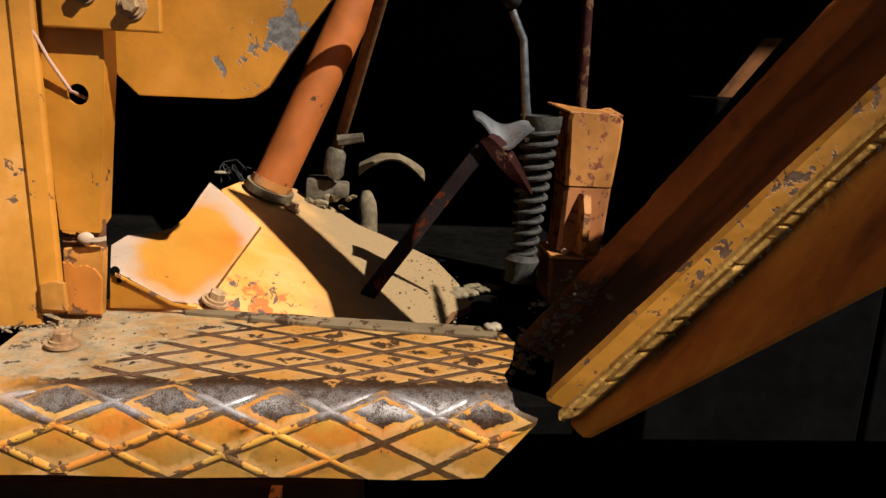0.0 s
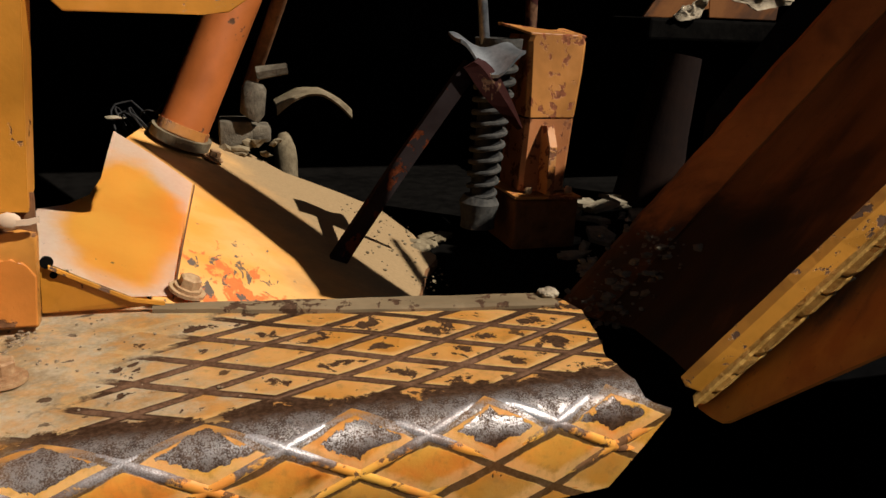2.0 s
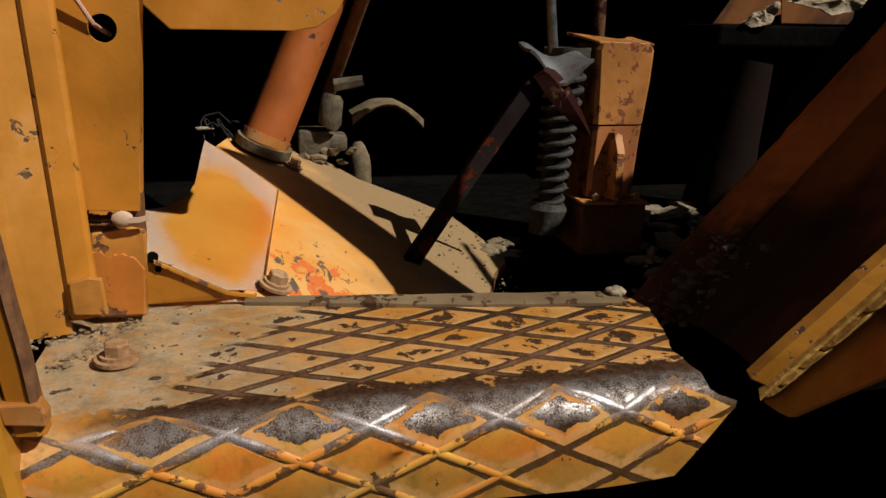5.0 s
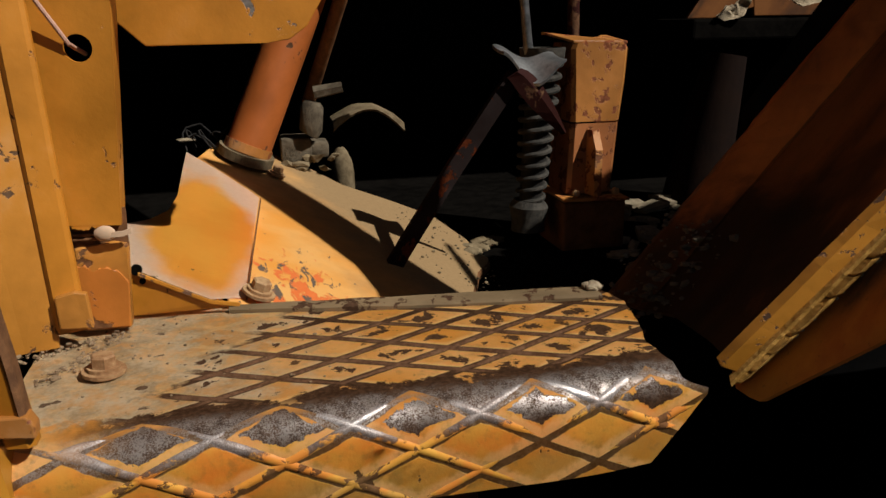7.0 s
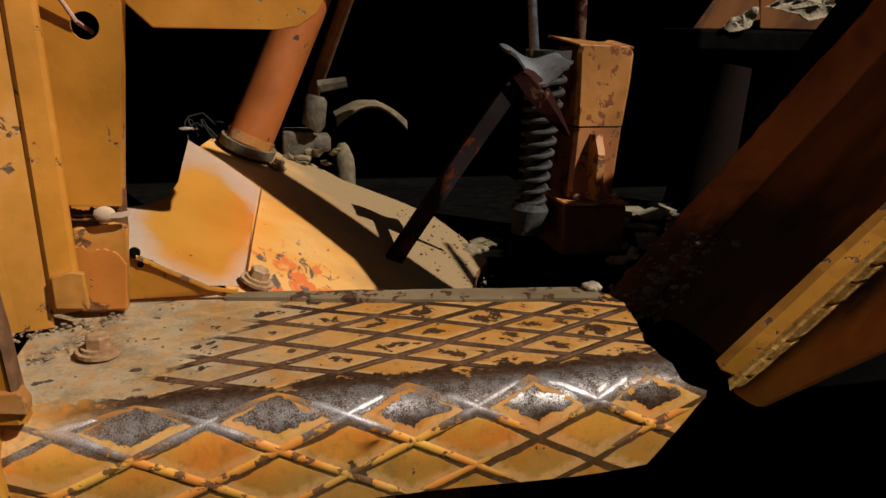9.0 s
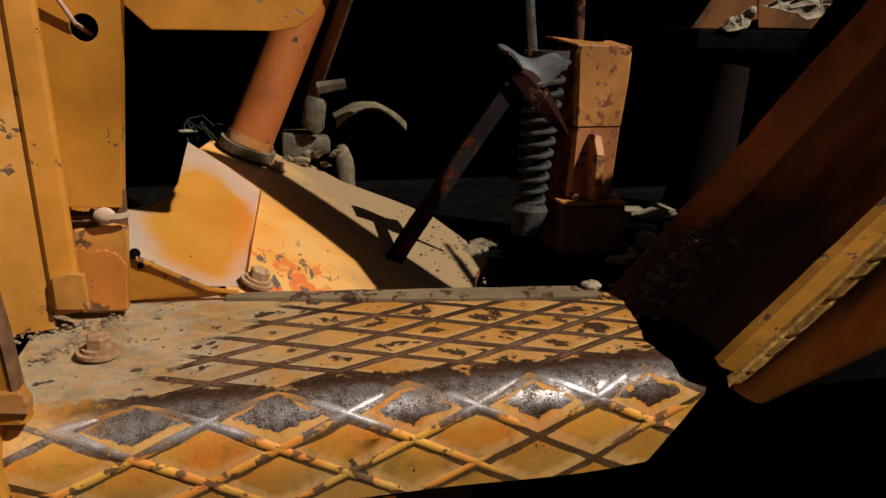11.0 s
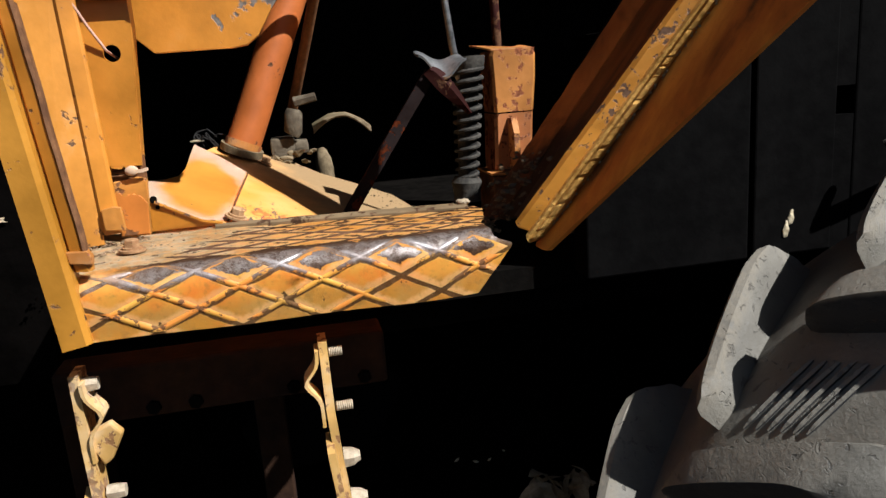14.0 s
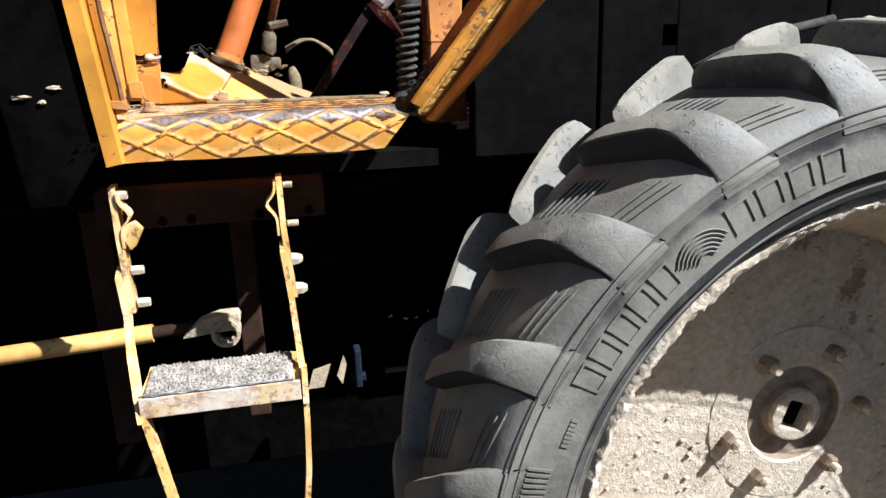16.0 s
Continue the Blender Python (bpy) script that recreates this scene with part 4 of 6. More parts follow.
for k in range(150):
    u = random.random()
    x, y = 0.13 + 0.12 * u + 0.03 * random.random(), 0.45 + 0.3 * random.random()
    if y < 0.36 + 1.6 * (x - 0.155) and random.random() < 0.7:
        continue
    r = 0.0008 + 0.0022 * random.random() ** 3
    if x < 0.255:
        lump(bm, (x, y, pan_z(x, y) + r * 0.4), (r, r, r * 0.7), k, 0.3, 1)
tagged(part("grit", bm, M_PAN_DUST), "loose grit and crumbs of earth on the floor pan", "grit", kind="stuff")

bm = bmesh.new()
for k in range(70):   # rubbish caught along the torn rear edge
    u = random.random()
    x, y = 0.232 + 0.085 * u, 0.60 + 0.12 * u + 0.04 * random.random()
    r = 0.003 + 0.009 * random.random() ** 2
    lump(bm, (x, y, pan_z(x, y) - 0.002), (r * 1.6, r, r * 0.6), k * 1.9, 0.7, 1)
tagged(part("edge_debris", bm, M_PAN_DUST), "crumbs and rubbish along the torn pan edge", "debris", kind="stuff")
cover = thing("pan_cover", (-0.12, 0.35, 1.4), "bright yellow bent cover sheet bolted over the floor pan", "cover sheet")
top = [(-0.156, 0.603, 1.457), (-0.110, 0.560, 1.434), (-0.067, 0.515, 1.4085), (-0.078, 0.36, 1.391), (-0.086, 0.235, 1.3765), (-0.115, 0.222, 1.383), (-0.150, 0.222, 1.402), (-0.179, 0.224, 1.418), (-0.20, 0.29, 1.428), (-0.199, 0.345, 1.428), (-0.178, 0.37, 1.425), (-0.164, 0.41, 1.424), (-0.158, 0.46, 1.430), (-0.157, 0.54, 1.446)]
bm = bmesh.new()
mid = bm.verts.new((-0.125, 0.40, 1.413))
ring = [bm.verts.new(p) for p in top]
for a, b in zip(ring, ring[1:] + ring[:1]):
    bm.faces.new((mid, a, b))
bmesh.ops.solidify(bm, geom=bm.faces[:], thickness=0.003)
part("top_sheet", bm, M_COVER, cover, smooth=True)
bm = bmesh.new()
ribbon(bm, [(-0.0655, 0.517, 1.4055), (-0.0765, 0.36, 1.3885), (-0.0845, 0.235, 1.3742)], (0.0012, 0, 0), (0, 0, 0.0035))
part("edge_seam", bm, M_RUST, cover, "dark open seam along the edge")
bm = bmesh.new()
prism(bm, [(-0.179, 0.2215, 1.4165), (-0.150, 0.2195, 1.4005), (-0.115, 0.2195, 1.3815), (-0.098, 0.221, 1.3745), (-0.181, 0.2215, 1.374)], (0, 0.003, 0), 0.0006)
part("front_flap", bm, M_CAB, cover)
# two dark discs on the flap stand for the shade inside holes
bm = bmesh.new()
tube(bm, [(-0.1735, 0.2222, 1.4165), (-0.1735, 0.2191, 1.4165)], 0.0048, 16)
part("hole_disc", bm, M_DARK, cover)
bm = bmesh.new()
tube(bm, [(-0.1695, 0.2220, 1.406), (-0.1695, 0.2193, 1.406)], 0.0028, 12)
part("slot", bm, M_DARK, cover)
# brighter strip along the flap's front edge
bm = bmesh.new()
ribbon(bm, [(-0.172, 0.2180, 1.4135), (-0.150, 0.2180, 1.4012), (-0.115, 0.2180, 1.3822), (-0.090, 0.2190, 1.3765)], (0, 0, 0.0030), (0, 0.003, 0))
part("bright_edge", bm, M_SEAL, cover, "brighter yellow front edge with chips")
hex_bolt((-0.0735, 0.240, 1.3775), PAN_N, 0.0125, "rusty hexagon bolt with washers at the cover's corner", "floor pan bolts")
hex_bolt((-0.040, 0.70, pan_z(-0.040, 0.70) + 0.004), PAN_N, 0.011, "dusty hexagon bolt beside the orange tube", "floor pan bolts")

TUBE_A, TUBE_B = Vector((-0.080, 0.721, 1.435)), Vector((0.081, 0.755, 1.80))
col = thing("steering_tube", TUBE_A, "slanting orange-painted steel tube on a flanged foot", "tube")
way = (TUBE_B - TUBE_A).normalized()
bm = bmesh.new()
tube(bm, [TUBE_A - way * 0.01, TUBE_A + way * 0.9], 0.0335, 32)
part("tube", bm, M_TUBE, col, smooth=True)
bm = bmesh.new()
tube(bm, [TUBE_A - PAN_N * 0.012, TUBE_A + PAN_N * 0.002], 0.042, 28)
part("flange", bm, M_PAN_DUST, col, "dust-caked foot flange")
bm = bmesh.new()
tube(bm, [TUBE_A - way * 0.002, TUBE_A + way * 0.012], 0.036, 28)
part("weld_collar", bm, M_BRACKET, col)

# ---- sloping sill beam at the front of the door opening ----
beam = thing("door_sill_beam", (0.26, 0, 1.37), "sloping brown and yellow door beam with a crusted rubber seal", "beam")
LINES = {  # each edge of the beam as its places at 1.4 m and 1.7 m height
    "E1": ((0.303, 0.201), (0.513, 0.138)),
    "E2": ((0.271, 0.000), (0.497, -0.073)),
    "E2b": ((0.294, -0.005), (0.516, -0.085)),
    "S": ((0.320, 0.002), (0.522, -0.102)),
    "E3": ((0.331, -0.051), (0.552, -0.291)),
    "E3b": ((0.348, -0.022), (0.588, -0.202)),
    "E4": ((0.364, 0.04), (0.62, -0.09)),
}


def edge(name, z, dx=0.0, dy=0.0):
    (ax, ay), (bx, by) = LINES[name]
    u = (z - 1.4) / 0.3
    return Vector((ax + (bx - ax) * u + dx, ay + (by - ay) * u + dy, z))


def beam_strip(names, z0, z1, thick, steps=26, rough=0.0, seed=0.0):
    bm = bmesh.new()
    rows = []
    for i in range(steps + 1):
        row = []
        for j, n in enumerate(names):
            key, dx, dy = n if isinstance(n, tuple) else (n, 0, 0)
            a = z0[j] + (z1 - z0[j]) * i / steps
            p = edge(key, a, dx, dy)
            p += Vector((1, 0.3, 0)) * rough * noise.noise(p * 60 + Vector((seed, j * 7, 0)))
            row.append(p)
        rows.append(row)
    return sheet(bm, rows, thick)


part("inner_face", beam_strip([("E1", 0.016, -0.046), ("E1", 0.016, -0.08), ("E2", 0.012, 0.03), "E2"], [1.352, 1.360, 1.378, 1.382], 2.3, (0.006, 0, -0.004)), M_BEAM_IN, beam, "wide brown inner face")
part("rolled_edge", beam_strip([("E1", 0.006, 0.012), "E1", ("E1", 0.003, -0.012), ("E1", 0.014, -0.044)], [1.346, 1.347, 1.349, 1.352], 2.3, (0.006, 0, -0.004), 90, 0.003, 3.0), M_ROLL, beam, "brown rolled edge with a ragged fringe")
part("flange_strip", beam_strip(["E2", ("E2", 0.004, -0.007), ("E2b", -0.002, -0.004), "E2b"], [1.378, 1.374, 1.368, 1.366], 2.3, (0.003, 0.004, -0.003), 60, 0.0012), M_SEAL, beam, "yellow flange with chipped edge")
part("seal_lip", beam_strip([("E2b", 0.001, 0.000), ("E2b", 0.003, -0.005), ("E2b", 0.008, -0.005), ("S", -0.001, 0.0)], [1.362, 1.358, 1.354, 1.352], 2.3, (0.003, 0.004, -0.003), 40), M_CRUST, beam, "sealant under the cracked bead")
z, k = 1.357, 0
while z < 1.95:   # cracked pieces of the sealant bead
    h = 0.010 + 0.022 * random.random()
    a, b = edge("E2b", z, 0.0075, -0.004), edge("E2b", z + h - 0.0012, 0.0075, -0.004)
    c, d = edge("S", z, 0.003, -0.002), edge("S", z + h - 0.0012, 0.003, -0.002)
    ring = []
    for p, q, w in ((a, c, 0.0), (a.lerp(b, 0.15), c.lerp(d, 0.15), 1.0), (a.lerp(b, 0.85), c.lerp(d, 0.85), 1.0), (b, d, 0.0)):
        up = Vector((-0.25, -1, 0.1)) * (0.0062 + 0.0022 * random.random()) * (0.93 + 0.07 * w)
        ring.append([p, p.lerp(q, 0.2) + up, p.lerp(q, 0.75) + up * 0.9, q + Vector((0.002, 0, 0)) * random.random()])
    bm = bmesh.new()
    sheet(bm, ring, (0.002, 0.003, -0.002))
    part("sealant_bead", bm, M_CRUST, beam)
    z += h
    k += 1
bm = bmesh.new()
for k in range(170):
    z = 1.36 + 0.34 * random.random() ** 1.3
    p = edge("S", z, 0.002 + 0.016 * random.random() ** 2, -0.004)
    r = 0.0008 + 0.0022 * random.random() ** 2
    lump(bm, p, (r, r, r), k, 0.4, 1)
part("loose_crumb", bm, M_DUSTY, beam)["kind"] = "stuff"
part("outer_face", beam_strip([("S", 0.000, 0.008), ("S", 0.006, -0.003), ("E3", -0.008, 0.022), ("E3", -0.003, 0.008), "E3", ("E3", 0.006, -0.001), ("E3", 0.013, 0.009), "E3b", "E4"], [1.352, 1.348, 1.344, 1.342, 1.342, 1.342, 1.346, 1.352, 1.36], 1.86, (0.002, 0.004, 0.003)), M_SKIN, beam, "curved outer skin stained orange and brown", smooth=True)


bm = bmesh.new()
for k in range(260):
    z = 1.335 + 0.105 * random.random() ** 1.3
    p = edge("E1", z, 0.04 * random.random() - 0.022, 0.01 - 0.09 * random.random())
    r = 0.001 + 0.004 * random.random() ** 3
    lump(bm, p, (r * 1.3, r, r * 0.8), k * 1.3, 0.6, 1)
tagged(part("beam_dirt", bm, M_CRUMB), "grey dirt lodged in the foot of the door beam", "dirt", kind="stuff")

# ---- inside the cab ----
boot = thing("gear_lever", (0.36, 0.70, 1.29), "steel gear lever in a grey coiled boot", "lever")
BOOT_A, BOOT_B = Vector((0.362, 0.70, 1.285)), Vector((0.378, 0.695, 1.560))
bm = bmesh.new()
tube(bm, [BOOT_A, BOOT_A + Vector((0, 0, 0.012)), BOOT_A + Vector((0.001, 0, 0.04)), BOOT_A + Vector((0.002, 0, 0.05))], [0.028, 0.027, 0.032, 0.026], 24)
part("boot_foot", bm, M_SPRING, boot, smooth=True)
bm = bmesh.new()
pts, turns = [], 12
for i in range(turns * 18 + 1):
    u = i / (turns * 18)
    c = BOOT_A.lerp(BOOT_B, 0.14 + 0.84 * u)
    a = 2 * math.pi * turns * u
    rr = 0.0205 + 0.009 * u
    pts.append(c + Vector((rr * math.cos(a), rr * math.sin(a), 0)))
tube(bm, pts, [0.0040 + 0.0012 * i / len(pts) for i in range(len(pts))], 8)
part("coil", bm, M_SPRING, boot, smooth=True)
bm = bmesh.new()
tube(bm, [BOOT_A.lerp(BOOT_B, 0.1), BOOT_A.lerp(BOOT_B, 0.97)], [0.0175, 0.0235], 18)
part("sleeve", bm, M_CABLE, boot, smooth=True)
bm = bmesh.new()
n = 28
lay = [[bm.verts.new(BOOT_B + Vector((r * math.cos(2 * math.pi * j / n), r * math.sin(2 * math.pi * j / n), h))) for j in range(n)] for r, h in ((0.030, -0.012), (0.035, 0.004), (0.036, 0.018), (0.031, 0.018), (0.028, -0.006))]
for q in range(4):
    for j in range(n):
        bm.faces.new((lay[q][j], lay[q][(j + 1) % n], lay[q + 1][(j + 1) % n], lay[q + 1][j]))
part("collar", bm, M_SPRING, boot, smooth=True)
bm = bmesh.new()
tube(bm, [BOOT_B - Vector((0.014, 0, 0.05)), (0.346, 0.68, 1.60), (0.335, 0.68, 1.70), (0.313, 0.68, 1.745)], [0.008, 0.0075, 0.0065, 0.0065], 12)
part("rod", bm, M_STEEL, boot, smooth=True)
bm = bmesh.new()
lump(bm, (0.311, 0.68, 1.765), (0.017, 0.017, 0.02), 1.0, 0.03, 3)
part("knob", bm, M_CABLE, boot, smooth=True)

housing = thing("lever_housing", (0.47, 0.70, 1.33), "worn orange steel housing bracket bolted to a pedestal", "bracket")
for sec, mtl, lab in (([(1.462, 0.426, 0.509), (1.53, 0.424, 0.516), (1.575, 0.422, 0.518), (1.584, 0.425, 0.514)], M_BRACKET, "orange upper plate with worn paint"),
                      ([(1.345, 0.422, 0.500), (1.40, 0.424, 0.504), (1.459, 0.426, 0.508)], M_HOUSING_RED, "reddish lower plate")):
    bm = bmesh.new()
    rows = [[(a, 0.76, z), (a, 0.686, z), (a + 0.006, 0.68, z), (b - 0.006, 0.68, z), (b, 0.686, z), (b, 0.76, z)] for z, a, b in sec]
    sheet(bm, rows, (0, 0.004, 0))
    part("front_plate", bm, mtl, housing, lab)
bm = bmesh.new()
top = [(0.424, 0.682, 1.584), (0.516, 0.682, 1.582), (0.516, 0.76, 1.590), (0.505, 0.76, 1.590), (0.492, 0.735, 1.588), (0.470, 0.725, 1.587), (0.450, 0.735, 1.588), (0.435, 0.76, 1.592), (0.40, 0.76, 1.596), (0.398, 0.74, 1.596)]
prism(bm, top, (0, 0, 0.004), 0.001)
part("top_plate", bm, M_BRACKET, housing)
bm = bmesh.new()
rows = [[(0.452, 0.678, z), (0.456, 0.652 + 0.03 * max(0, z - 1.42) / 0.05, z), (0.467, 0.650 + 0.03 * max(0, z - 1.42) / 0.05, z), (0.472, 0.678, z)] for z in (1.345, 1.38, 1.42, 1.45)]
sheet(bm, rows, (0, 0.003, 0))
part("rib", bm, M_BRACKET, housing)
bm = bmesh.new()
prism(bm, [(0.405, 0.655, 1.338), (0.522, 0.655, 1.334), (0.522, 0.77, 1.334), (0.405, 0.77, 1.338)], (0, 0, 0.005), 0.0012)
part("foot_flange", bm, M_BRACKET, housing)
hex_bolt((0.497, 0.662, 1.350), (0, -1, 0.2), 0.0085, "rusty bolt at the foot of the housing", "housing bolts", False)
hex_bolt((0.428, 0.662, 1.350), (0, -1, 0.2), 0.0085, "rusty bolt at the foot of the housing", "housing bolts", False)
bm = bmesh.new()
box(bm, (0.408, 0.66, 1.25), (0.518, 0.77, 1.335), bevel=0.004)
tagged(part("pedestal", bm, M_PEDESTAL), "grimy steel pedestal under the lever housing", "pedestal")
bm = bmesh.new()
tube(bm, [(0.470, 0.79, 1.255), (0.470, 0.79, 1.58), (0.462, 0.80, 2.0)], 0.010, 10)
tagged(part("control_rod", bm, M_REDBROWN, smooth=True), "dark red-brown upright control rod", "rod")

pedal = thing("pedal", (0.09, 0.46, 1.31), "brown pedal arm with a silver worn foot pad", "pedal")
bm = bmesh.new()
ribbon(bm, [(0.075, 0.455, 1.296), (0.11, 0.465, 1.345), (0.165, 0.478, 1.42), (0.215, 0.482, 1.49), (0.248, 0.485, 1.535), (0.262, 0.487, 1.552)], (0.017, 0, -0.012), (0, 0.012, 0))
part("arm", bm, M_ARM, pedal)
bm = bmesh.new()
pad = []
for i in range(13):
    u = i / 12
    lobe = 0.010 * math.cos(u * 2 * math.pi * 1.15 - 0.6)
    pad.append([(0.238 + 0.082 * u, 0.462 + 0.048 * v + 0.006 * math.sin(u * 6), 1.575 + lobe * (1 - 0.4 * v) - 0.012 * u + 0.010 * v * v - 0.016 * (1 - v) ** 2 * math.sin(math.pi * u)) for v in (0, 0.25, 0.5, 0.75, 1)])
sheet(bm, pad, (0, 0.001, -0.004))
part("pad", bm, M_PAD, pedal, "bent silver foot pad worn bright", smooth=True)
bm = bmesh.new()
rows = []
for i in range(9):
    u = i / 8
    x, z = 0.262 + 0.063 * u ** 0.9, 1.562 - 0.082 * u ** 1.5
    w = 0.030 * math.sin(math.pi * (0.25 + 0.68 * u))
    rows.append([(x - w * 0.8, 0.468, z - w * 0.55), (x - w * 0.3, 0.463, z - w * 0.2), (x, 0.466, z)])
sheet(bm, rows, (0.001, 0.005, 0))
part("pad_bracket", bm, M_REDBROWN, pedal, "dark red plate under the pad")

guard = thing("curved_guard", (0.13, 0.92, 1.44), "dust-covered curved guard plate on a short post", "guard")
bm = bmesh.new()
rows = []
for i in range(11):
    u = i / 10
    x = 0.066 + 0.13 * u
    z = 1.443 + 0.034 * math.sin(math.pi * (0.12 + 0.78 * u)) - 0.022 * max(0, u - 0.6)
    lip = 0.004 + 0.010 * abs(2 * u - 1) ** 2
    rows.append([(x, 0.868 + 0.03 * u, z - lip), (x, 0.870 + 0.03 * u, z - 0.002), (x, 0.880 + 0.03 * u, z), (x, 0.93 + 0.02 * u, z + 0.002 + 0.003 * noise.noise(Vector((u * 5, 2, 0))))])
sheet(bm, rows, (0, 0.004, -0.004))
part("plate", bm, M_PAN_DUST, guard)
bm = bmesh.new()
tube(bm, [(0.085, 0.93, 1.31), (0.085, 0.93, 1.355), (0.083, 0.93, 1.375), (0.081, 0.93, 1.395), (0.080, 0.93, 1.402)], [0.021, 0.020, 0.019, 0.012, 0.007], 12)
part("post", bm, M_PAN_DUST, guard, smooth=True)

rod = thing("link_rod", (0.04, 0.82, 1.5), "grey-brown link rod with a clamped joint", "rod")
bm = bmesh.new()
tube(bm, [(0.024, 0.858, 1.490), (0.042, 0.812, 1.55), (0.072, 0.735, 1.65), (0.133, 0.575, 1.86)], [0.011, 0.011, 0.0105, 0.010], 12)
part("rod", bm, M_RUST, rod, smooth=True)
bm = bmesh.new()
box(bm, (-0.028, 0.80, 1.395), (0.022, 0.86, 1.440), pose(0, 0, 0), 0.006)
box(bm, (0.012, 0.805, 1.405), (0.050, 0.85, 1.432), None, 0.005)
part("joint", bm, M_HEAP, rod, "dusty clamp joint", smooth=True)
bm = bmesh.new()
tube(bm, [(0.018, 0.80, 1.445), (0.022, 0.80, 1.452), (0.026, 0.80, 1.490), (0.028, 0.80, 1.498)], [0.016, 0.019, 0.019, 0.013], 10)
part("ball_joint", bm, M_HEAP, rod, "dust-caked ball joint", smooth=True)
bm = bmesh.new()
tube(bm, [(0.03, 0.795, 1.512), (0.075, 0.79, 1.520)], [0.011, 0.009], 6)
part("clamp_bolt", bm, M_HEAP, rod)
for k in range(9):
    bm = bmesh.new()
    lump(bm, (-0.03 + 0.09 * random.random(), 0.785 + 0.02 * random.random(), 1.385 + 0.05 * random.random()), (0.006 + 0.010 * random.random(), 0.006, 0.004 + 0.006 * random.random()), k * 2.7, 0.8, 1)
    tagged(part("dirt_clod", bm, M_PAN_DUST), "angular dusty clod beside the link rod", "clod", "clods by the link rod")

bm = bmesh.new()
for k in range(46):
    u = random.random()
    x, y = 0.0 + 0.30 * u, 0.80 + 0.10 * random.random()
    r = 0.004 + 0.012 * random.random() ** 2
    lump(bm, (x, y, 1.345 - 0.16 * u + 0.02 * random.random()), (r * 1.6, r, r * 0.8), k * 1.3, 0.5, 1)
tagged(part("debris", bm, M_PAN_DUST), "dusty crumbs and fragments behind the floor pan", "debris", kind="stuff")
for k in range(8):
    bm = bmesh.new()
    a, pts = Vector((-0.165 + 0.075 * random.random(), 0.735 + 0.03 * random.random(), 1.437)), []
    turn, wide, tall = random.random() * 6.3, 0.012 + 0.018 * random.random(), 0.012 + 0.022 * random.random()
    for i in range(9):
        v = i / 8
        pts.append(a + Vector((wide * math.cos(turn + 3.4 * v), wide * 0.5 * math.sin(turn + 3.4 * v), tall * math.sin(math.pi * v) + 0.008 * noise.noise(Vector((k * 3.1, v * 4, 0))))))
    tube(bm, pts, 0.0014, 6)
    tagged(part("cable", bm, M_CABLE, smooth=True), "loose thin dark cable beside the orange tube", "cable", "loose cables")
bm = bmesh.new()
lump(bm, (-0.168, 0.75, 1.452), (0.016, 0.008, 0.003), 3.0, 0.6)
tagged(part("rag_scrap", bm, M_DUSTY), "small pale scraps caught beside the tube", "scrap")

# seat base and torn cover deep on the right of the cab
frame_r = thing("seat_base", (1.0, 1.0, 1.575), "reddish-orange sheet seat base on a dark ledge", "seat base")
bm = bmesh.new()
prism(bm, [(0.839, 1.05, 1.618), (0.93, 1.05, 1.748), (0.975, 1.05, 1.752), (0.998, 1.05, 1.640), (0.90, 1.05, 1.618)], (0, 0.01, 0), 0.002)
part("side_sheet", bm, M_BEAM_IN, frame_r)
bm = bmesh.new()
prism(bm, [(1.004, 1.055, 1.622), (0.985, 1.055, 1.755), (1.190, 1.055, 1.775), (1.180, 1.055, 1.622)], (0, 0.01, 0), 0.002)
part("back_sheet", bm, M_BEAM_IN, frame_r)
bm = bmesh.new()
box(bm, (0.80, 0.96, 1.575), (1.27, 1.2, 1.618), bevel=0.006)
part("ledge", bm, M_DARK, frame_r)
for pts, seed in (([(0.846, 1.622), (0.862, 1.640), (0.885, 1.644), (0.905, 1.660), (0.922, 1.664), (0.918, 1.640), (0.905, 1.620), (0.87, 1.612)], 3.0),
                  ([(0.939, 1.662), (0.985, 1.688), (1.02, 1.683), (1.065, 1.702), (1.088, 1.676), (1.14, 1.672), (1.192, 1.681), (1.198, 1.664), (1.12, 1.654), (1.04, 1.640), (1.02, 1.652)], 8.0)):
    bm = bmesh.new()
    cx, cz = sum(p[0] for p in pts) / len(pts), sum(p[1] for p in pts) / len(pts)
    ring, steps = [], 6
    fine = []
    for (x0, z0), (x1, z1) in zip(pts, pts[1:] + pts[:1]):
        fine += [(x0 + (x1 - x0) * t / 5, z0 + (z1 - z0) * t / 5) for t in range(5)]
    rows = []
    for j in range(steps + 1):
        k = j / steps
        row = []
        for x, z in fine + fine[:1]:
            p = Vector((cx + (x - cx) * k, 0.952, cz + (z - cz) * k))
            p.y += 0.011 * noise.noise(p * 45 + Vector((seed, 0, 0))) + 0.004 * noise.noise(p * 120 + Vector((seed, 5, 0)))
            p.z += 0.004 * noise.noise(p * 90 + Vector((0, seed, 0)))
            row.append(p)
        rows.append(row)
    sheet(bm, rows, (0, 0.006, 0))
    tagged(part("foam_rag", bm, M_DUSTY, smooth=True), "torn crumpled pale foam on the seat base", "rag", "torn foam pieces")
bm = bmesh.new()
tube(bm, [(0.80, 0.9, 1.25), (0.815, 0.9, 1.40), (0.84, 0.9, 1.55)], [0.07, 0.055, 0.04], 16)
tagged(part("lever_cone", bm, M_CONE, smooth=True), "brown conical casing on the cab floor, coloured near-black for shade", "casing")
bm = bmesh.new()
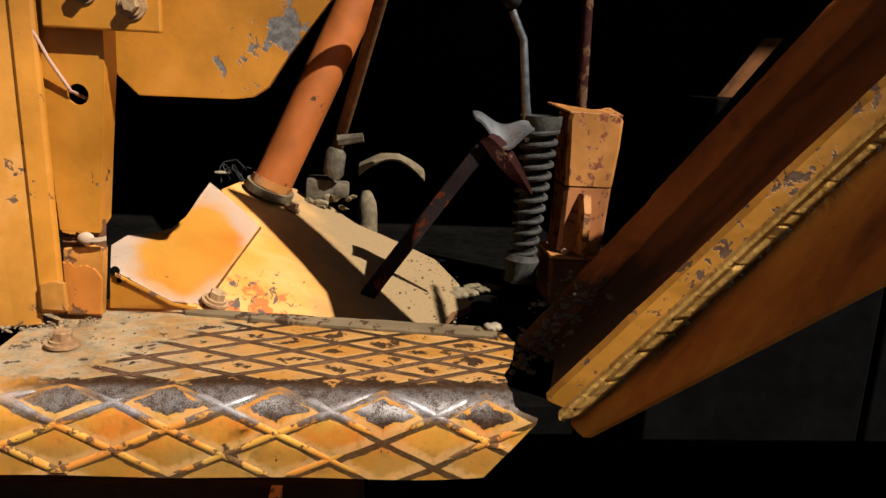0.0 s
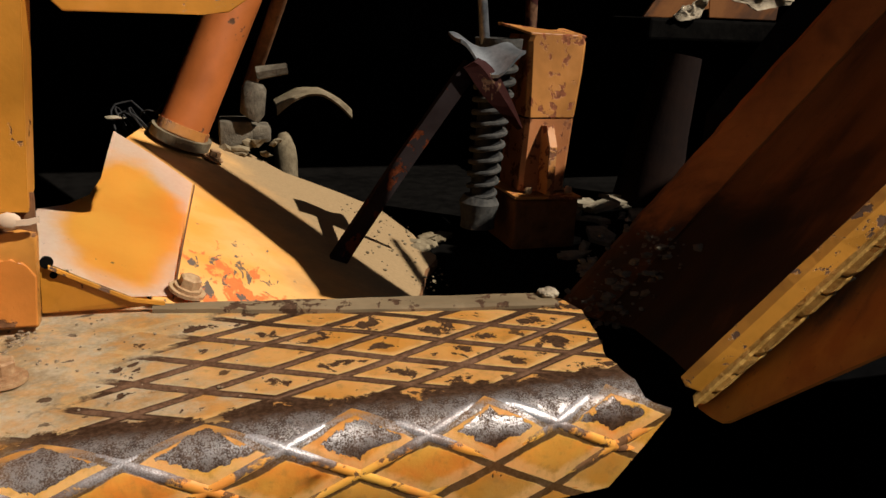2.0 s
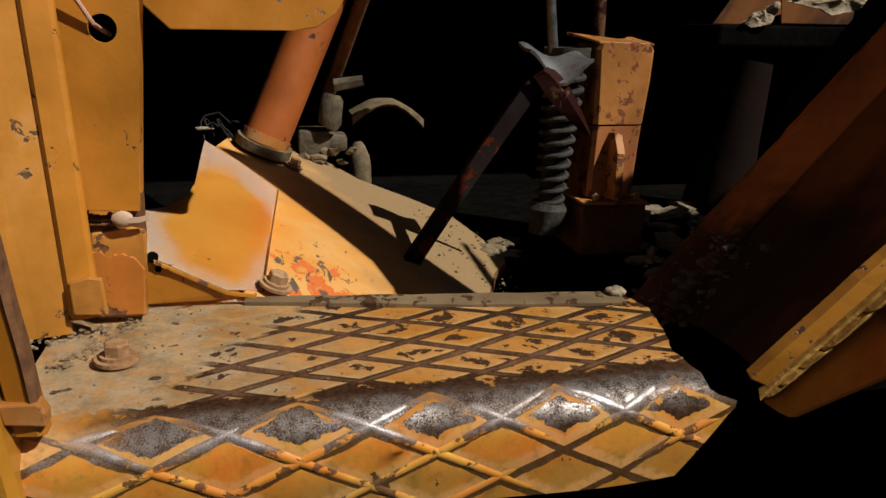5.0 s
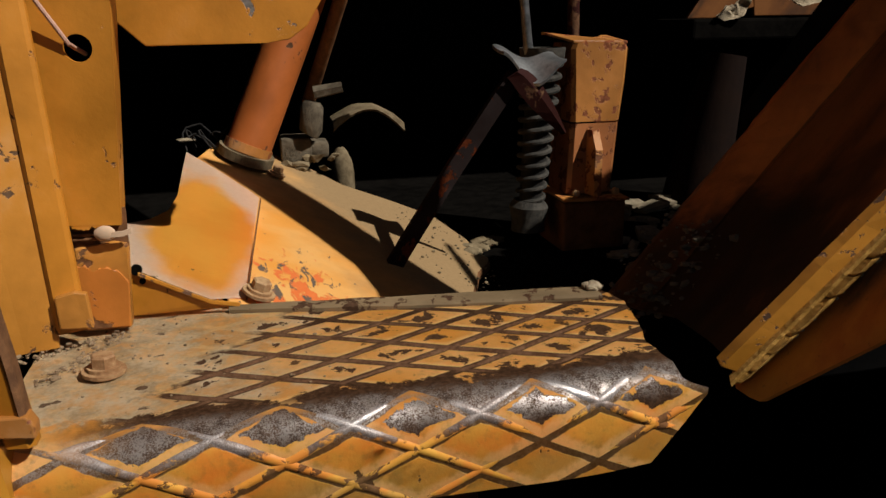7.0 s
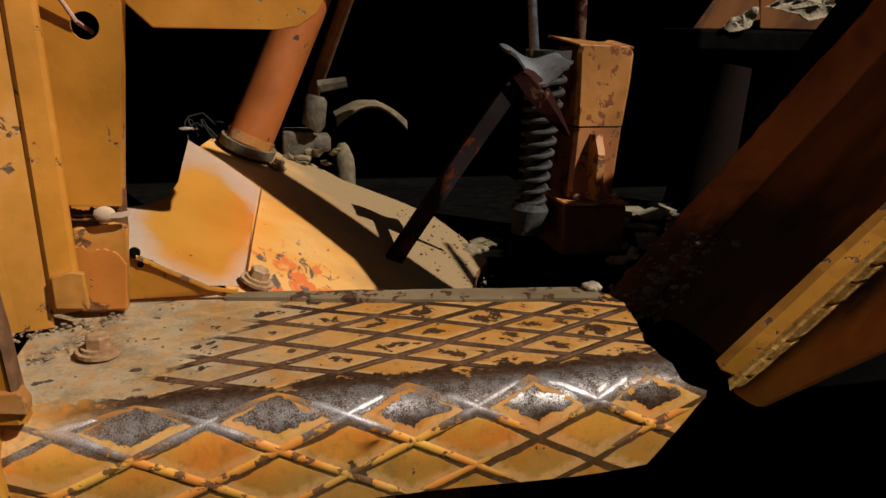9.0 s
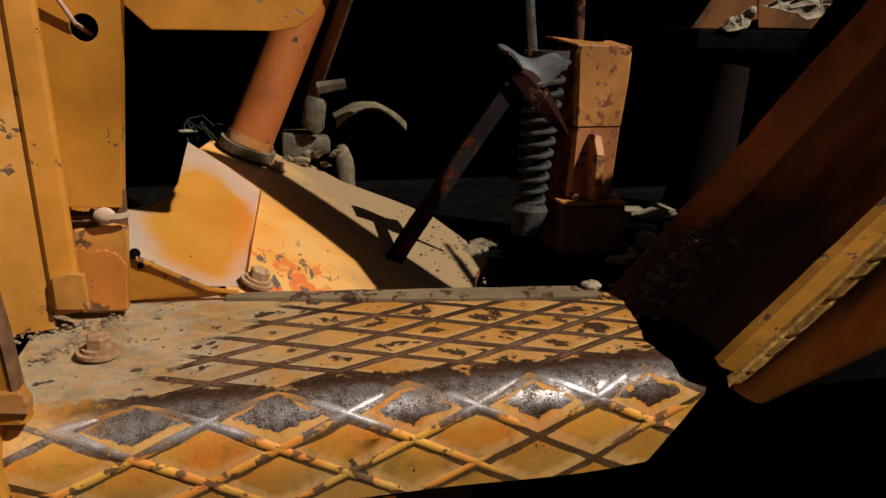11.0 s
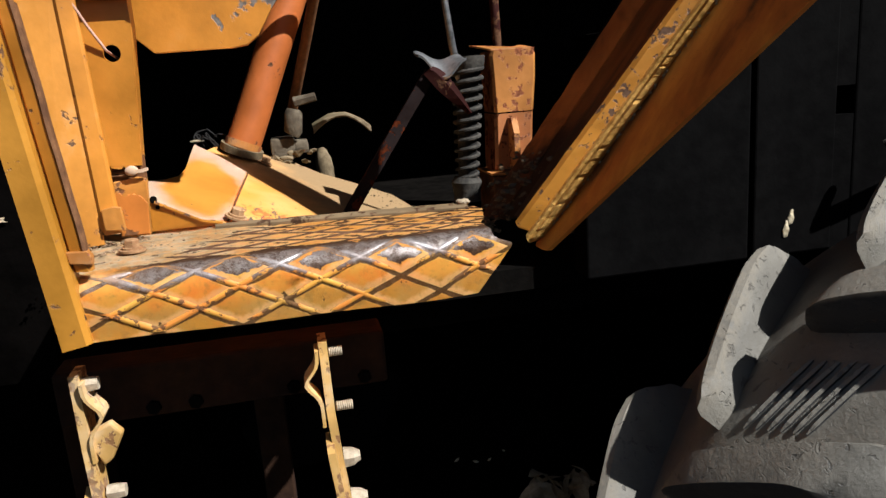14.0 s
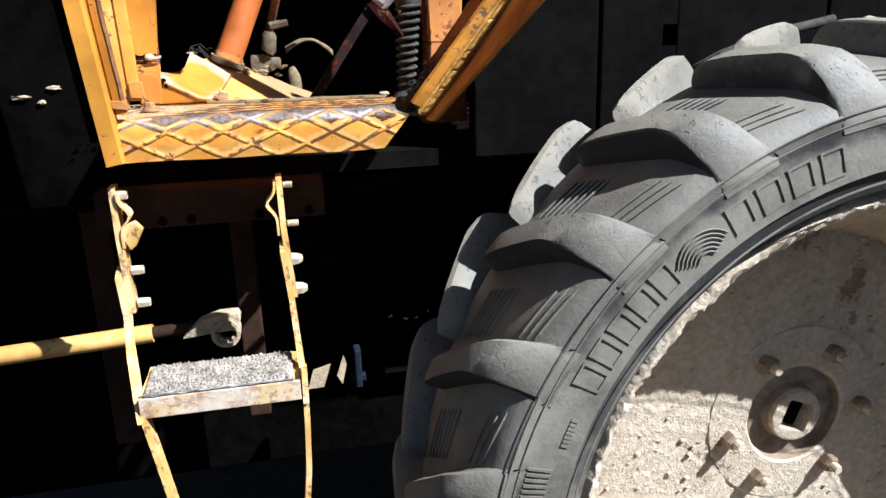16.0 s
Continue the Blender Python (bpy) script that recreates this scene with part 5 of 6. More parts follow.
for k in range(90):
    x, y = 0.46 + 0.46 * random.random(), 0.40 + 0.52 * random.random()
    r = 0.005 + 0.013 * random.random() ** 2
    lump(bm, (x, y, 1.257), (r * 1.5, r, 0.004 + 0.008 * random.random()), k * 0.7, 0.7, 1)
for k in range(34):   # broken slabs of caked earth
    x, y, r = 0.50 + 0.40 * random.random(), 0.46 + 0.46 * random.random(), 0.016 + 0.026 * random.random()
    m = Matrix.Translation((x, y, 1.262 + 0.010 * random.random())) @ Euler((0.5 * random.random() - 0.25, 0.5 * random.random() - 0.25, 6.3 * random.random())).to_matrix().to_4x4()
    sides = 4 + k % 3
    prism(bm, [m @ Vector((r * (0.7 + 0.5 * random.random()) * math.cos(6.283 * j / sides), 0.75 * r * math.sin(6.283 * j / sides), 0)) for j in range(sides)], m.to_3x3() @ Vector((0, 0, 0.007)))
tagged(part("floor_litter", bm, M_SLAB), "dusty clods and broken slabs of earth on the cab floor", "litter", kind="stuff")

# ---- ladder below the step ----
ladder = thing("ladder", (-0.1, 0.0, 0.9), "battered pale yellow boarding ladder with a mat-covered tread", "ladder")


def strap(x, bend):
    """Upper hanging strap of one rail, with its bowed clip."""
    bm = bmesh.new()
    ribbon(bm, [(x, 0.04, 1.258), (x + 0.001, 0.037, 1.17), (x + 0.004, 0.03, 1.12), (x + 0.010, 0.015, 1.045)], (0.010, 0, 0), (0, 0.036, 0))
    return part("strap", bm, M_LADDER, ladder)


for x, side in ((-0.252, 1), (0.020, -1)):
    strap(x, side)
    bm = bmesh.new()
    pts = []
    for i in range(15):
        u = i / 14
        pts.append((x + side * (0.008 + 0.016 * math.exp(-((u - 0.42) / 0.16) ** 2)), 0.03, 1.25 - 0.095 * u))
    ribbon(bm, pts, (0, 0.03, 0), (0.004, 0, 0))
    part("bowed_clip", bm, M_LADDER, ladder, "bowed sheet clip on the strap")
    bm = bmesh.new()
    ribbon(bm, [(x - 0.006, 0.015, 1.115), (x + 0.001, 0.002, 1.05), (x + 0.010, -0.06, 1.0), (x + 0.024, -0.125, 0.955), (x + 0.030, -0.15, 0.925)] if side > 0 else
           [(x - 0.004, 0.015, 1.135), (x + 0.004, 0.0, 1.05), (x + 0.008, -0.06, 1.0), (x + 0.012, -0.12, 0.955), (x + 0.013, -0.15, 0.925)], (0.009, 0, 0), (0, 0.034, 0.012))
    part("rail", bm, M_LADDER, ladder)
    bm = bmesh.new()
    ribbon(bm, [(x + 0.032, -0.145, 0.93), (x + 0.045, -0.15, 0.86), (x + 0.062, -0.155, 0.76), (x + 0.075, -0.155, 0.62)] if side > 0 else
           [(x + 0.014, -0.14, 0.97), (x + 0.012, -0.15, 0.88), (x + 0.008, -0.155, 0.80), (x - 0.012, -0.155, 0.62)], (0.009, 0, 0), (0, 0.03, 0))
    part("lower_rail", bm, M_LADDER, ladder)
for x, y, z, w in ((-0.246, 0.035, 1.243, 0.016), (-0.240, 0.028, 1.112, 0.02), (-0.234, 0.012, 1.058, 0.02)):
    bm = bmesh.new()
    tube(bm, [(x, y, z), (x + w * 0.5, y, z), (x + w, y, z)], [0.009, 0.009, 0.008], 6)
    part("bolt_head", bm, M_CAKED, ladder)
for x, z, ln, r in ((0.026, 1.242, 0.016, 0.0062), (0.028, 1.172, 0.02, 0.0062)):
    bm = bmesh.new()
    pts = [(x + ln * i / 16, 0.033, z) for i in range(17)]
    tube(bm, pts, [r if i % 2 else r * 0.82 for i in range(17)], 14)
    part("stud", bm, M_CAKED, ladder, "bare threaded stud end")
for x, z in ((0.030, 1.108), (0.034, 1.052)):
    bm = bmesh.new()
    tube(bm, [(x, 0.025, z), (x + 0.012, 0.025, z), (x + 0.020, 0.025, z)], [0.013, 0.011, 0.006], 6)
    part("nut", bm, M_CAKED, ladder)
bm = bmesh.new()
prism(bm, [(-0.246, 0.02, 1.19), (-0.222, 0.02, 1.20), (-0.210, 0.02, 1.185), (-0.226, 0.02, 1.155), (-0.236, 0.02, 1.148), (-0.243, 0.02, 1.17)], (0, 0.012, 0), 0.003)
part("bent_tab", bm, M_LADDER, ladder)


def tread(z, x0, x1, y0, y1, mat):
    bm = bmesh.new()
    box(bm, (x0, y0, z - 0.034), (x1, y0 + 0.004, z), bevel=0.0012)
    part("tread_lip", bm, M_LIP, ladder, "rusted front lip with yellow paint left")
    bm = bmesh.new()
    rows = [[(x0 + (x1 - x0) * i / 12, y0 + 0.004 + (y1 - y0) * j / 4, z - 0.004 + 0.003 * noise.noise(Vector((i, j, z * 9)))) for j in range(5)] for i in range(13)]
    sheet(bm, rows, (0, 0, -0.004))
    part("tread_plate", bm, M_LADDER, ladder)
    if mat:
        bm = bmesh.new()
        box(bm, (x0 + 0.008, y0 + 0.006, z - 0.002), (x1 - 0.010, y1 - 0.01, z + 0.003))
        nx, ny = 62, 30
        for i in range(nx):
            for j in range(ny):
                x = x0 + 0.010 + (x1 - x0 - 0.024) * (i + random.random()) / nx
                y = y0 + 0.008 + (y1 - y0 - 0.02) * (j + random.random()) / ny
                h, r = 0.001 + 0.0042 * random.random(), 0.0017
                dx, dy = 0.004 * (random.random() - 0.5), 0.004 * (random.random() - 0.5)
                a = [bm.verts.new((x + r * c, y + r * s, z + 0.002)) for c, s in ((1, 0), (-0.5, 0.87), (-0.5, -0.87))]
                b = [bm.verts.new((x + dx + r * c, y + dy + r * s, z + 0.002 + h)) for c, s in ((1, 0), (-0.5, 0.87), (-0.5, -0.87))]
                for q in range(3):
                    bm.faces.new((a[q], a[(q + 1) % 3], b[(q + 1) % 3], b[q]))
                bm.faces.new(b)
        part("mat", bm, M_MAT, ladder, "grey bristly scraper mat")


tread(0.958, -0.222, 0.026, -0.160, -0.035, True)
tread(0.625, -0.18, 0.02, -0.160, -0.05, True)
bm = bmesh.new()
tube(bm, [(-0.222 + 0.24 * i / 30, -0.158 + 0.003 * noise.noise(Vector((i * 0.6, 0, 0))), 0.961 + 0.003 * noise.noise(Vector((i * 0.5, 4, 0)))) for i in range(31)], 0.0016, 6)
tagged(part("tie_wire", bm, M_STEEL, smooth=True), "thin wire tied along the tread's mat", "wire")

# ---- cylinder and bits below ----
cyl = thing("steering_cylinder", (-0.3, 0.20, 0.92), "yellow hydraulic rod with a cast eye end", "rod")
bm = bmesh.new()
tube(bm, [(-1.233, 0.2015, 0.876), (-0.2525, 0.2015, 0.927)], 0.0185, 24)
part("barrel", bm, M_BARREL, cyl, smooth=True)
bm = bmesh.new()
tube(bm, [(-0.2525, 0.2015, 0.927), (-0.156, 0.194, 0.935)], 0.0125, 14)
part("rod", bm, M_CHASSIS, cyl, smooth=True)
bm = bmesh.new()
prism(bm, [(-0.194, 0.162, 0.921), (-0.156, 0.157, 0.956), (-0.118, 0.155, 0.968), (-0.082, 0.155, 0.968), (-0.078, 0.155, 0.956), (-0.085, 0.155, 0.933), (-0.137, 0.157, 0.928), (-0.156, 0.159, 0.930)], (0, 0.036, 0), 0.003)
part("eye_lug", bm, M_DUSTY, cyl)
bm = bmesh.new()
c, outer, inner, n = Vector((-0.109, 0.150, 0.928)), 0.0285, 0.021, 28
lay = [[bm.verts.new(c + Vector((r * math.cos(2 * math.pi * j / n), y, r * math.sin(2 * math.pi * j / n)))) for j in range(n)] for r, y in ((inner, 0), (outer, 0), (outer, 0.042), (inner, 0.042))]
for q in range(4):
    for j in range(n):
        bm.faces.new((lay[q][j], lay[q][(j + 1) % n], lay[(q + 1) % 4][(j + 1) % n], lay[(q + 1) % 4][j]))
for j in range(6):
    a = 2 * math.pi * j / 6 + 0.3
    lump(bm, c + Vector((0.019 * math.cos(a), 0.008, 0.019 * math.sin(a))), (0.006, 0.006, 0.006), j, 0.2, 1)
part("eye", bm, M_DUSTY, cyl, "cast ring with a castellated nut")

for pts, lab in (([(0.042, 0.35, 0.688), (0.058, 0.35, 0.735), (0.099, 0.35, 0.746), (0.080, 0.35, 0.690)], "pale bare metal tab lit under the ladder"),
                 ([(0.112, 0.35, 0.715), (0.130, 0.35, 0.765), (0.136, 0.35, 0.74), (0.124, 0.35, 0.69)], "narrow pale strip of metal lit under the ladder")):
    bm = bmesh.new()
    prism(bm, pts, (0, 0.004, 0))
    tagged(part("metal_tab", bm, M_DUSTY), lab, "metal tab")
bm = bmesh.new()
box(bm, (0.158, 0.38, 0.66), (0.174, 0.42, 0.76), bevel=0.004)
box(bm, (0.150, 0.39, 0.672), (0.184, 0.41, 0.69), bevel=0.003)
tagged(part("valve_block", bm, M_VALVE), "grey-blue metal fitting in the shade", "fitting")
bm = bmesh.new()
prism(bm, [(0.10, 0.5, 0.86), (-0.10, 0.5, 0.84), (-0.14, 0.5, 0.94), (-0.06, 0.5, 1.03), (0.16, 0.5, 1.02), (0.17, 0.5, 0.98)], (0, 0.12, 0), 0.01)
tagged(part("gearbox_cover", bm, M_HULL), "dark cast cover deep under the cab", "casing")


def leaf(at, size, turn):
    bm = bmesh.new()
    m = Matrix.Translation(at) @ Euler(turn).to_matrix().to_4x4()
    rows = []
    for i in range(6):
        u = i / 5
        w = size * 0.19 * math.sin(math.pi * (0.08 + 0.88 * u))
        rows.append([m @ Vector((size * (u - 0.5), s * w, 0.25 * abs(s) * w + 0.15 * size * math.sin(u * 3))) for s in (-1, 0, 1)])
    sheet(bm, rows, (0, 0, 0.0006))
    return tagged(part("dry_leaf", bm, M_LEAF), "curled dry leaf caught under the machine", "leaf", "leaves")


bm = bmesh.new()
box(bm, (0.25, 0.56, 0.60), (1.3, 0.9, 0.62), bevel=0.004)
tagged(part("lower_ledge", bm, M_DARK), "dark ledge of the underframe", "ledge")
for k in range(34):
    leaf((0.435 + 0.12 * random.random(), 0.572 + 0.04 * random.random(), 0.626 + 0.05 * random.random()), 0.04 + 0.05 * random.random(), (random.random() * 2 - 1, random.random() * 1.6 - 0.8, random.random() * 6))

for x, z, size in ((0.281, 0.747, 0.013), (0.322, 0.735, 0.013), (0.352, 0.735, 0.010), (0.385, 0.750, 0.008)):
    leaf((x, 0.61, z), size, (1.2, random.random() - 0.5, random.random() * 0.6 - 0.3))

# ---- the wheel ----
CX, CZ, Y0 = 0.95, 0.715, -0.20   # the axle, and the middle of the tread
wheel = thing("tractor_wheel", (CX, Y0, 0.0), "large dusty black tractor wheel with deep chevron lugs", "wheel")


def around(r, a, y, cx=None, cz=None):
    """A place on the wheel by radius, angle in degrees (0 right, 90 up) and depth."""
    return Vector(((CX if cx is None else cx) + r * math.cos(radians(a)), y, (CZ if cz is None else cz) + r * math.sin(radians(a))))


def revolve(bm, profile, steps=144, wobble=0.0):
    rings = []
    for i in range(steps):
        a = 360 * i / steps
        rings.append([bm.verts.new(around(r + (wobble * noise.noise(Vector((math.cos(radians(a)) * 9, math.sin(radians(a)) * 9, r * 40 + y * 30))) if wobble else 0), a, y)) for y, r in profile])
    for i in range(steps):
        a, b = rings[i], rings[(i + 1) % steps]
        for j in range(len(profile) - 1):
            bm.faces.new((a[j], a[j + 1], b[j + 1], b[j]))
    return bm


tyre_half = [(-0.150, 0.541), (-0.194, 0.548), (-0.206, 0.580), (-0.2125, 0.583), (-0.2125, 0.587), (-0.213, 0.625), (-0.211, 0.655), (-0.2125, 0.658), (-0.2105, 0.675), (-0.2075, 0.677), (-0.204, 0.685), (-0.19, 0.697), (-0.15, 0.715), (-0.08, 0.728), (-0.03, 0.738), (0, 0.740)]
profile = [(Y0 + y, r) for y, r in tyre_half] + [(Y0 - y, r - 0.16 * max(0.0, -y) ** 0.8) for y, r in tyre_half[-2::-1]]
bm = bmesh.new()
revolve(bm, profile + [(Y0 + 0.15, 0.53), (Y0 - 0.15, 0.53), profile[0]], 176)
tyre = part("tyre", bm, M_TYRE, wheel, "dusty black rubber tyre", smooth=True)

LUGS = 22


def lug_mesh(start, near):
    """One tread lug: from the shoulder it runs in and round to its nose at the middle."""
    bm = bmesh.new()
    side = -1 if near else 1
    rows = []
    for i in range(19):
        u = 0.85 * i / 18 if near else 0.34 + 0.61 * i / 18
        y = Y0 + side * (0.213 - 0.232 * u ** 0.92)
        a = start + 12.0 * u ** 1.1 + (14.0 * (u - 0.86) if u > 0.86 else 0.0)
        if not near:
            a = start + lerp_table([(0, -8.5), (0.25, -5.5), (0.45, -1.4), (0.75, 6.3), (1, 12.4)], u)
        base = lerp_table([(0, 0.664), (0.08, 0.681), (0.3, 0.698), (1, 0.706)] if near else [(0, 0.63), (0.3, 0.668), (1, 0.700)], u)
        top = lerp_table([(0, 0.668), (0.05, 0.705), (0.11, 0.737), (0.18, 0.755), (0.3, 0.768), (0.6, 0.778), (1, 0.780)] if near else [(0, 0.672), (0.30, 0.708), (0.36, 0.728), (0.40, 0.752), (0.44, 0.768), (0.52, 0.777), (0.9, 0.781), (0.96, 0.777), (1, 0.760)], u)
        wide = lerp_table([(0, 7.0), (0.12, 5.2), (0.3, 3.7), (0.75, 3.3), (0.92, 3.9), (1, 3.2)] if near else [(0, 6.0), (0.12, 5.0), (0.3, 4.0), (0.6, 4.6), (0.82, 5.0), (0.93, 4.2), (1, 2.2)], u)
        if not near:   # a narrow curved bar, its lower side as before
            a += 0.19 * wide
            wide *= 0.62
        if near and i > 15:   # rounded nose
            top -= (0.003, 0.010, 0.026)[i - 16]
            wide *= (0.95, 0.82, 0.55)[i - 16]
        foot = wide + lerp_table([(0, 0.3), (0.2, 1.6), (1, 1.2)], u)
        # the trailing side runs out in a long hollow, the leading side drops steeply
        back = lerp_table([(0, 0.2), (0.25, 3.0), (0.6, 2.2), (1, 0.6)], u)
        if not near:
            back *= 0.35
            rows.append([around(base - 0.012, a - foot * 0.55 - back, y), around(base + 0.010, a - foot * 0.52, y), around(base + (top - base) * 0.6, a - wide * 0.50, y), around(top - 0.012, a - wide * 0.46, y), around(top - 0.004, a - wide * 0.36, y),
                         around(top + 0.001, a, y), around(top - 0.003, a + wide * 0.34, y), around(top - 0.011, a + wide * 0.46, y), around(base + (top - base) * 0.4, a + wide * 0.53, y), around(base - 0.012, a + foot * 0.5, y)])
            continue
        rows.append([around(base - 0.012, a - foot * 0.5 - back, y), around(base + 0.006, a - foot * 0.5 - back * 0.45, y), around(base + (top - base) * 0.55, a - wide * 0.56, y), around(top - 0.006, a - wide * 0.5, y), around(top, a - wide * 0.42, y),
                     around(top + 0.001, a, y), around(top, a + wide * 0.43, y), around(top - 0.005, a + wide * 0.5, y), around(base + (top - base) * 0.4, a + wide * 0.53, y), around(base - 0.012, a + foot * 0.5, y)])
    vs = [[bm.verts.new(p) for p in r] for r in rows]
    for p, q in zip(vs, vs[1:]):
        for j in range(9):
            bm.faces.new((p[j], p[j + 1], q[j + 1], q[j]))
    bm.faces.new(vs[0])
    bm.faces.new(vs[-1])
    return bm


for k in range(LUGS):
    a = 118.4 + 360 / LUGS * k
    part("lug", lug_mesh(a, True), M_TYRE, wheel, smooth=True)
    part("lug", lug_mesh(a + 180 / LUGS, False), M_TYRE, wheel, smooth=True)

# fine moulded ribs between the lugs, and raised marks on the side wall
for k in range(LUGS):
    a0 = 118.4 + 360 / LUGS * k
    for j in range(6):
        bm = bmesh.new()
        run = []
        for i in range(9):
            u = i / 8
            y = -0.040 - 0.0105 * j + 0.008 * u
            run.append(around(0.0012 + lerp_table([(-0.12, 0.7215), (-0.08, 0.728), (-0.03, 0.738), (0, 0.740)], y), a0 - 3.4 - 0.45 * j + 7.0 * u, Y0 + y))
        tube(bm, run, [0.0012] + [0.0030] * 7 + [0.0012], 5)
        part("moulded_fin", bm, M_TYRE, wheel)
    for j in range(3):
        bm = bmesh.new()
        run = []
        for i in range(9):
            u = i / 8
            y = -0.164 - 0.012 * j + 0.012 * u
            run.append(around(0.0005 + lerp_table([(-0.205, 0.684), (-0.19, 0.697), (-0.15, 0.715), (-0.08, 0.728)], y), a0 + 7.6 - 0.5 * j + 7.4 * u, Y0 + y))
        tube(bm, run, [0.0012] + [0.0026] * 7 + [0.0012], 5)
        part("moulded_fin", bm, M_TYRE, wheel)


def raised(bm, a0, a1, r0, r1, high=0.0013):
    """A raised patch on the near side wall."""
    n = max(2, int(abs(a1 - a0) / 0.8))
    rows = [[around(r, a0 + (a1 - a0) * i / n, Y0 - 0.2135) for r in (r0, (r0 + r1) / 2, r1)] for i in range(n + 1)]
    return sheet(bm, rows, (0, -high, 0))


for r0, r1, high in ((0.6615, 0.6630, 0.0011), (0.6755, 0.677, 0.0011), (0.566, 0.569, 0.001)):
    bm = bmesh.new()
    raised(bm, 0, 359.99, r0, r1, high)
    part("sidewall_ring", bm, M_TYRE, wheel)


bm = bmesh.new()
for i in range(1400):
    a = 360 * i / 1400
    p, q = around(0.6640, a, Y0 - 0.2115), around(0.6750, a + 0.45, Y0 - 0.2105)
    w = around(0.6640, a + 0.13, Y0 - 0.2115) - p
    vs = [bm.verts.new(v) for v in (p, p + w, q + w, q)] + [bm.verts.new(v + Vector((0, -0.0007, 0)) + w * 0.2) for v in (p, p + w * 0.6, q + w * 0.6, q)]
    for f in ((4, 5, 6, 7), (0, 1, 5, 4), (1, 2, 6, 5), (2, 3, 7, 6), (3, 0, 4, 7)):
        bm.faces.new([vs[j] for j in f])
part("shoulder_tick", bm, M_TYRE, wheel)["kind"] = "stuff"


def mark(a, wide, r0, r1):
    """A plain raised outline in place of one moulded letter."""
    bm = bmesh.new()
    t, ta = 0.0034, 0.32
    raised(bm, a - wide / 2, a + wide / 2, r0, r0 + t)
    raised(bm, a - wide / 2, a + wide / 2, r1 - t, r1)
    raised(bm, a - wide / 2, a - wide / 2 + ta, r0 + t, r1 - t)
    raised(bm, a + wide / 2 - ta, a + wide / 2, r0 + t, r1 - t)
    part("raised_mark", bm, M_TYRE, wheel)


for base in (0, 180):
    for j in range(5):
        mark(base + 149.5 - 3.9 * j, 3.0, 0.597, 0.642)
    for j in range(4):
        mark(base + 121.5 - 4.6 * j, 3.4, 0.597, 0.640)
    mid = around(0.592, base + 128.2, Y0 - 0.2145)
    out, side = around(1.0, base + 128.2, 0, 0, 0).normalized(), around(1.0, base + 38.2, 0, 0, 0).normalized()
    for j in range(6):   # nested arcs
        bm = bmesh.new()
        rr = 0.016 + 0.0062 * j
        tube(bm, [mid + (out * math.sin(q) + side * math.cos(q)) * rr for q in (math.pi * (0.12 + 0.70 * i / 16) for i in range(17))], 0.0016, 5)
        part("raised_arc", bm, M_TYRE, wheel)
    for j in range(7):
        bm = bmesh.new()
        raised(bm, base + 163.0 + j * 0.8, base + 163.4 + j * 0.8, 0.615, 0.652, 0.0014)
        part("raised_mark", bm, M_TYRE, wheel)
    for j in range(7):
        bm = bmesh.new()
        raised(bm, base + 155.4 + j * 0.62, base + 155.8 + j * 0.62, 0.604, 0.616, 0.0014)
        part("raised_mark", bm, M_TYRE, wheel)

# rim, mud, disc and hub
bm = bmesh.new()
revolve(bm, [(-0.345, 0.530), (-0.364, 0.532), (-0.370, 0.528), (-0.370, 0.518), (-0.362, 0.512), (-0.335, 0.498), (-0.28, 0.470), (-0.22, 0.446), (-0.165, 0.425), (-0.13, 0.405)], 160, 0.0)
for v in bm.verts:
    v.co.y -= 0.004 * noise.noise(v.co * 25) + 0.002 * noise.noise(v.co * 80)
part("rim", bm, M_DISC, wheel, "rim caked with dried mud", smooth=True)
bm = bmesh.new()
prof = [(-0.360, 0.533), (-0.374, 0.530), (-0.380, 0.525), (-0.377, 0.518), (-0.371, 0.513), (-0.363, 0.508), (-0.352, 0.503), (-0.338, 0.496), (-0.318, 0.486), (-0.29, 0.470)]
revolve(bm, prof, 560, 0.0)
for v in bm.verts:
    n = 0.5 * noise.noise(v.co * 22) + 0.6 * noise.noise(v.co * 70) + 0.5 * noise.noise(v.co * 150)
    v.co.y -= 0.005 * n
    d = Vector((v.co.x - CX, 0, v.co.z - CZ)).normalized()
    v.co -= d * 0.008 * max(-0.4, n)
part("mud_crust", bm, M_MUD, wheel, "pale crumbling mud on the rim flange", smooth=True)
bm = bmesh.new()
revolve(bm, [(-0.125, 0.43), (-0.132, 0.41), (-0.138, 0.38), (-0.140, 0.30), (-0.137, 0.22), (-0.138, 0.205), (-0.138, 0.15), (-0.136, 0.135)], 160, 0.0)
for v in bm.verts:
    v.co.y -= 0.004 * noise.noise(v.co * 30) + 0.003 * noise.noise(v.co * 85)
part("disc", bm, M_DISC, wheel, "wheel disc coated in dried mud", smooth=True)
HX, HZ = 0.968, 0.748


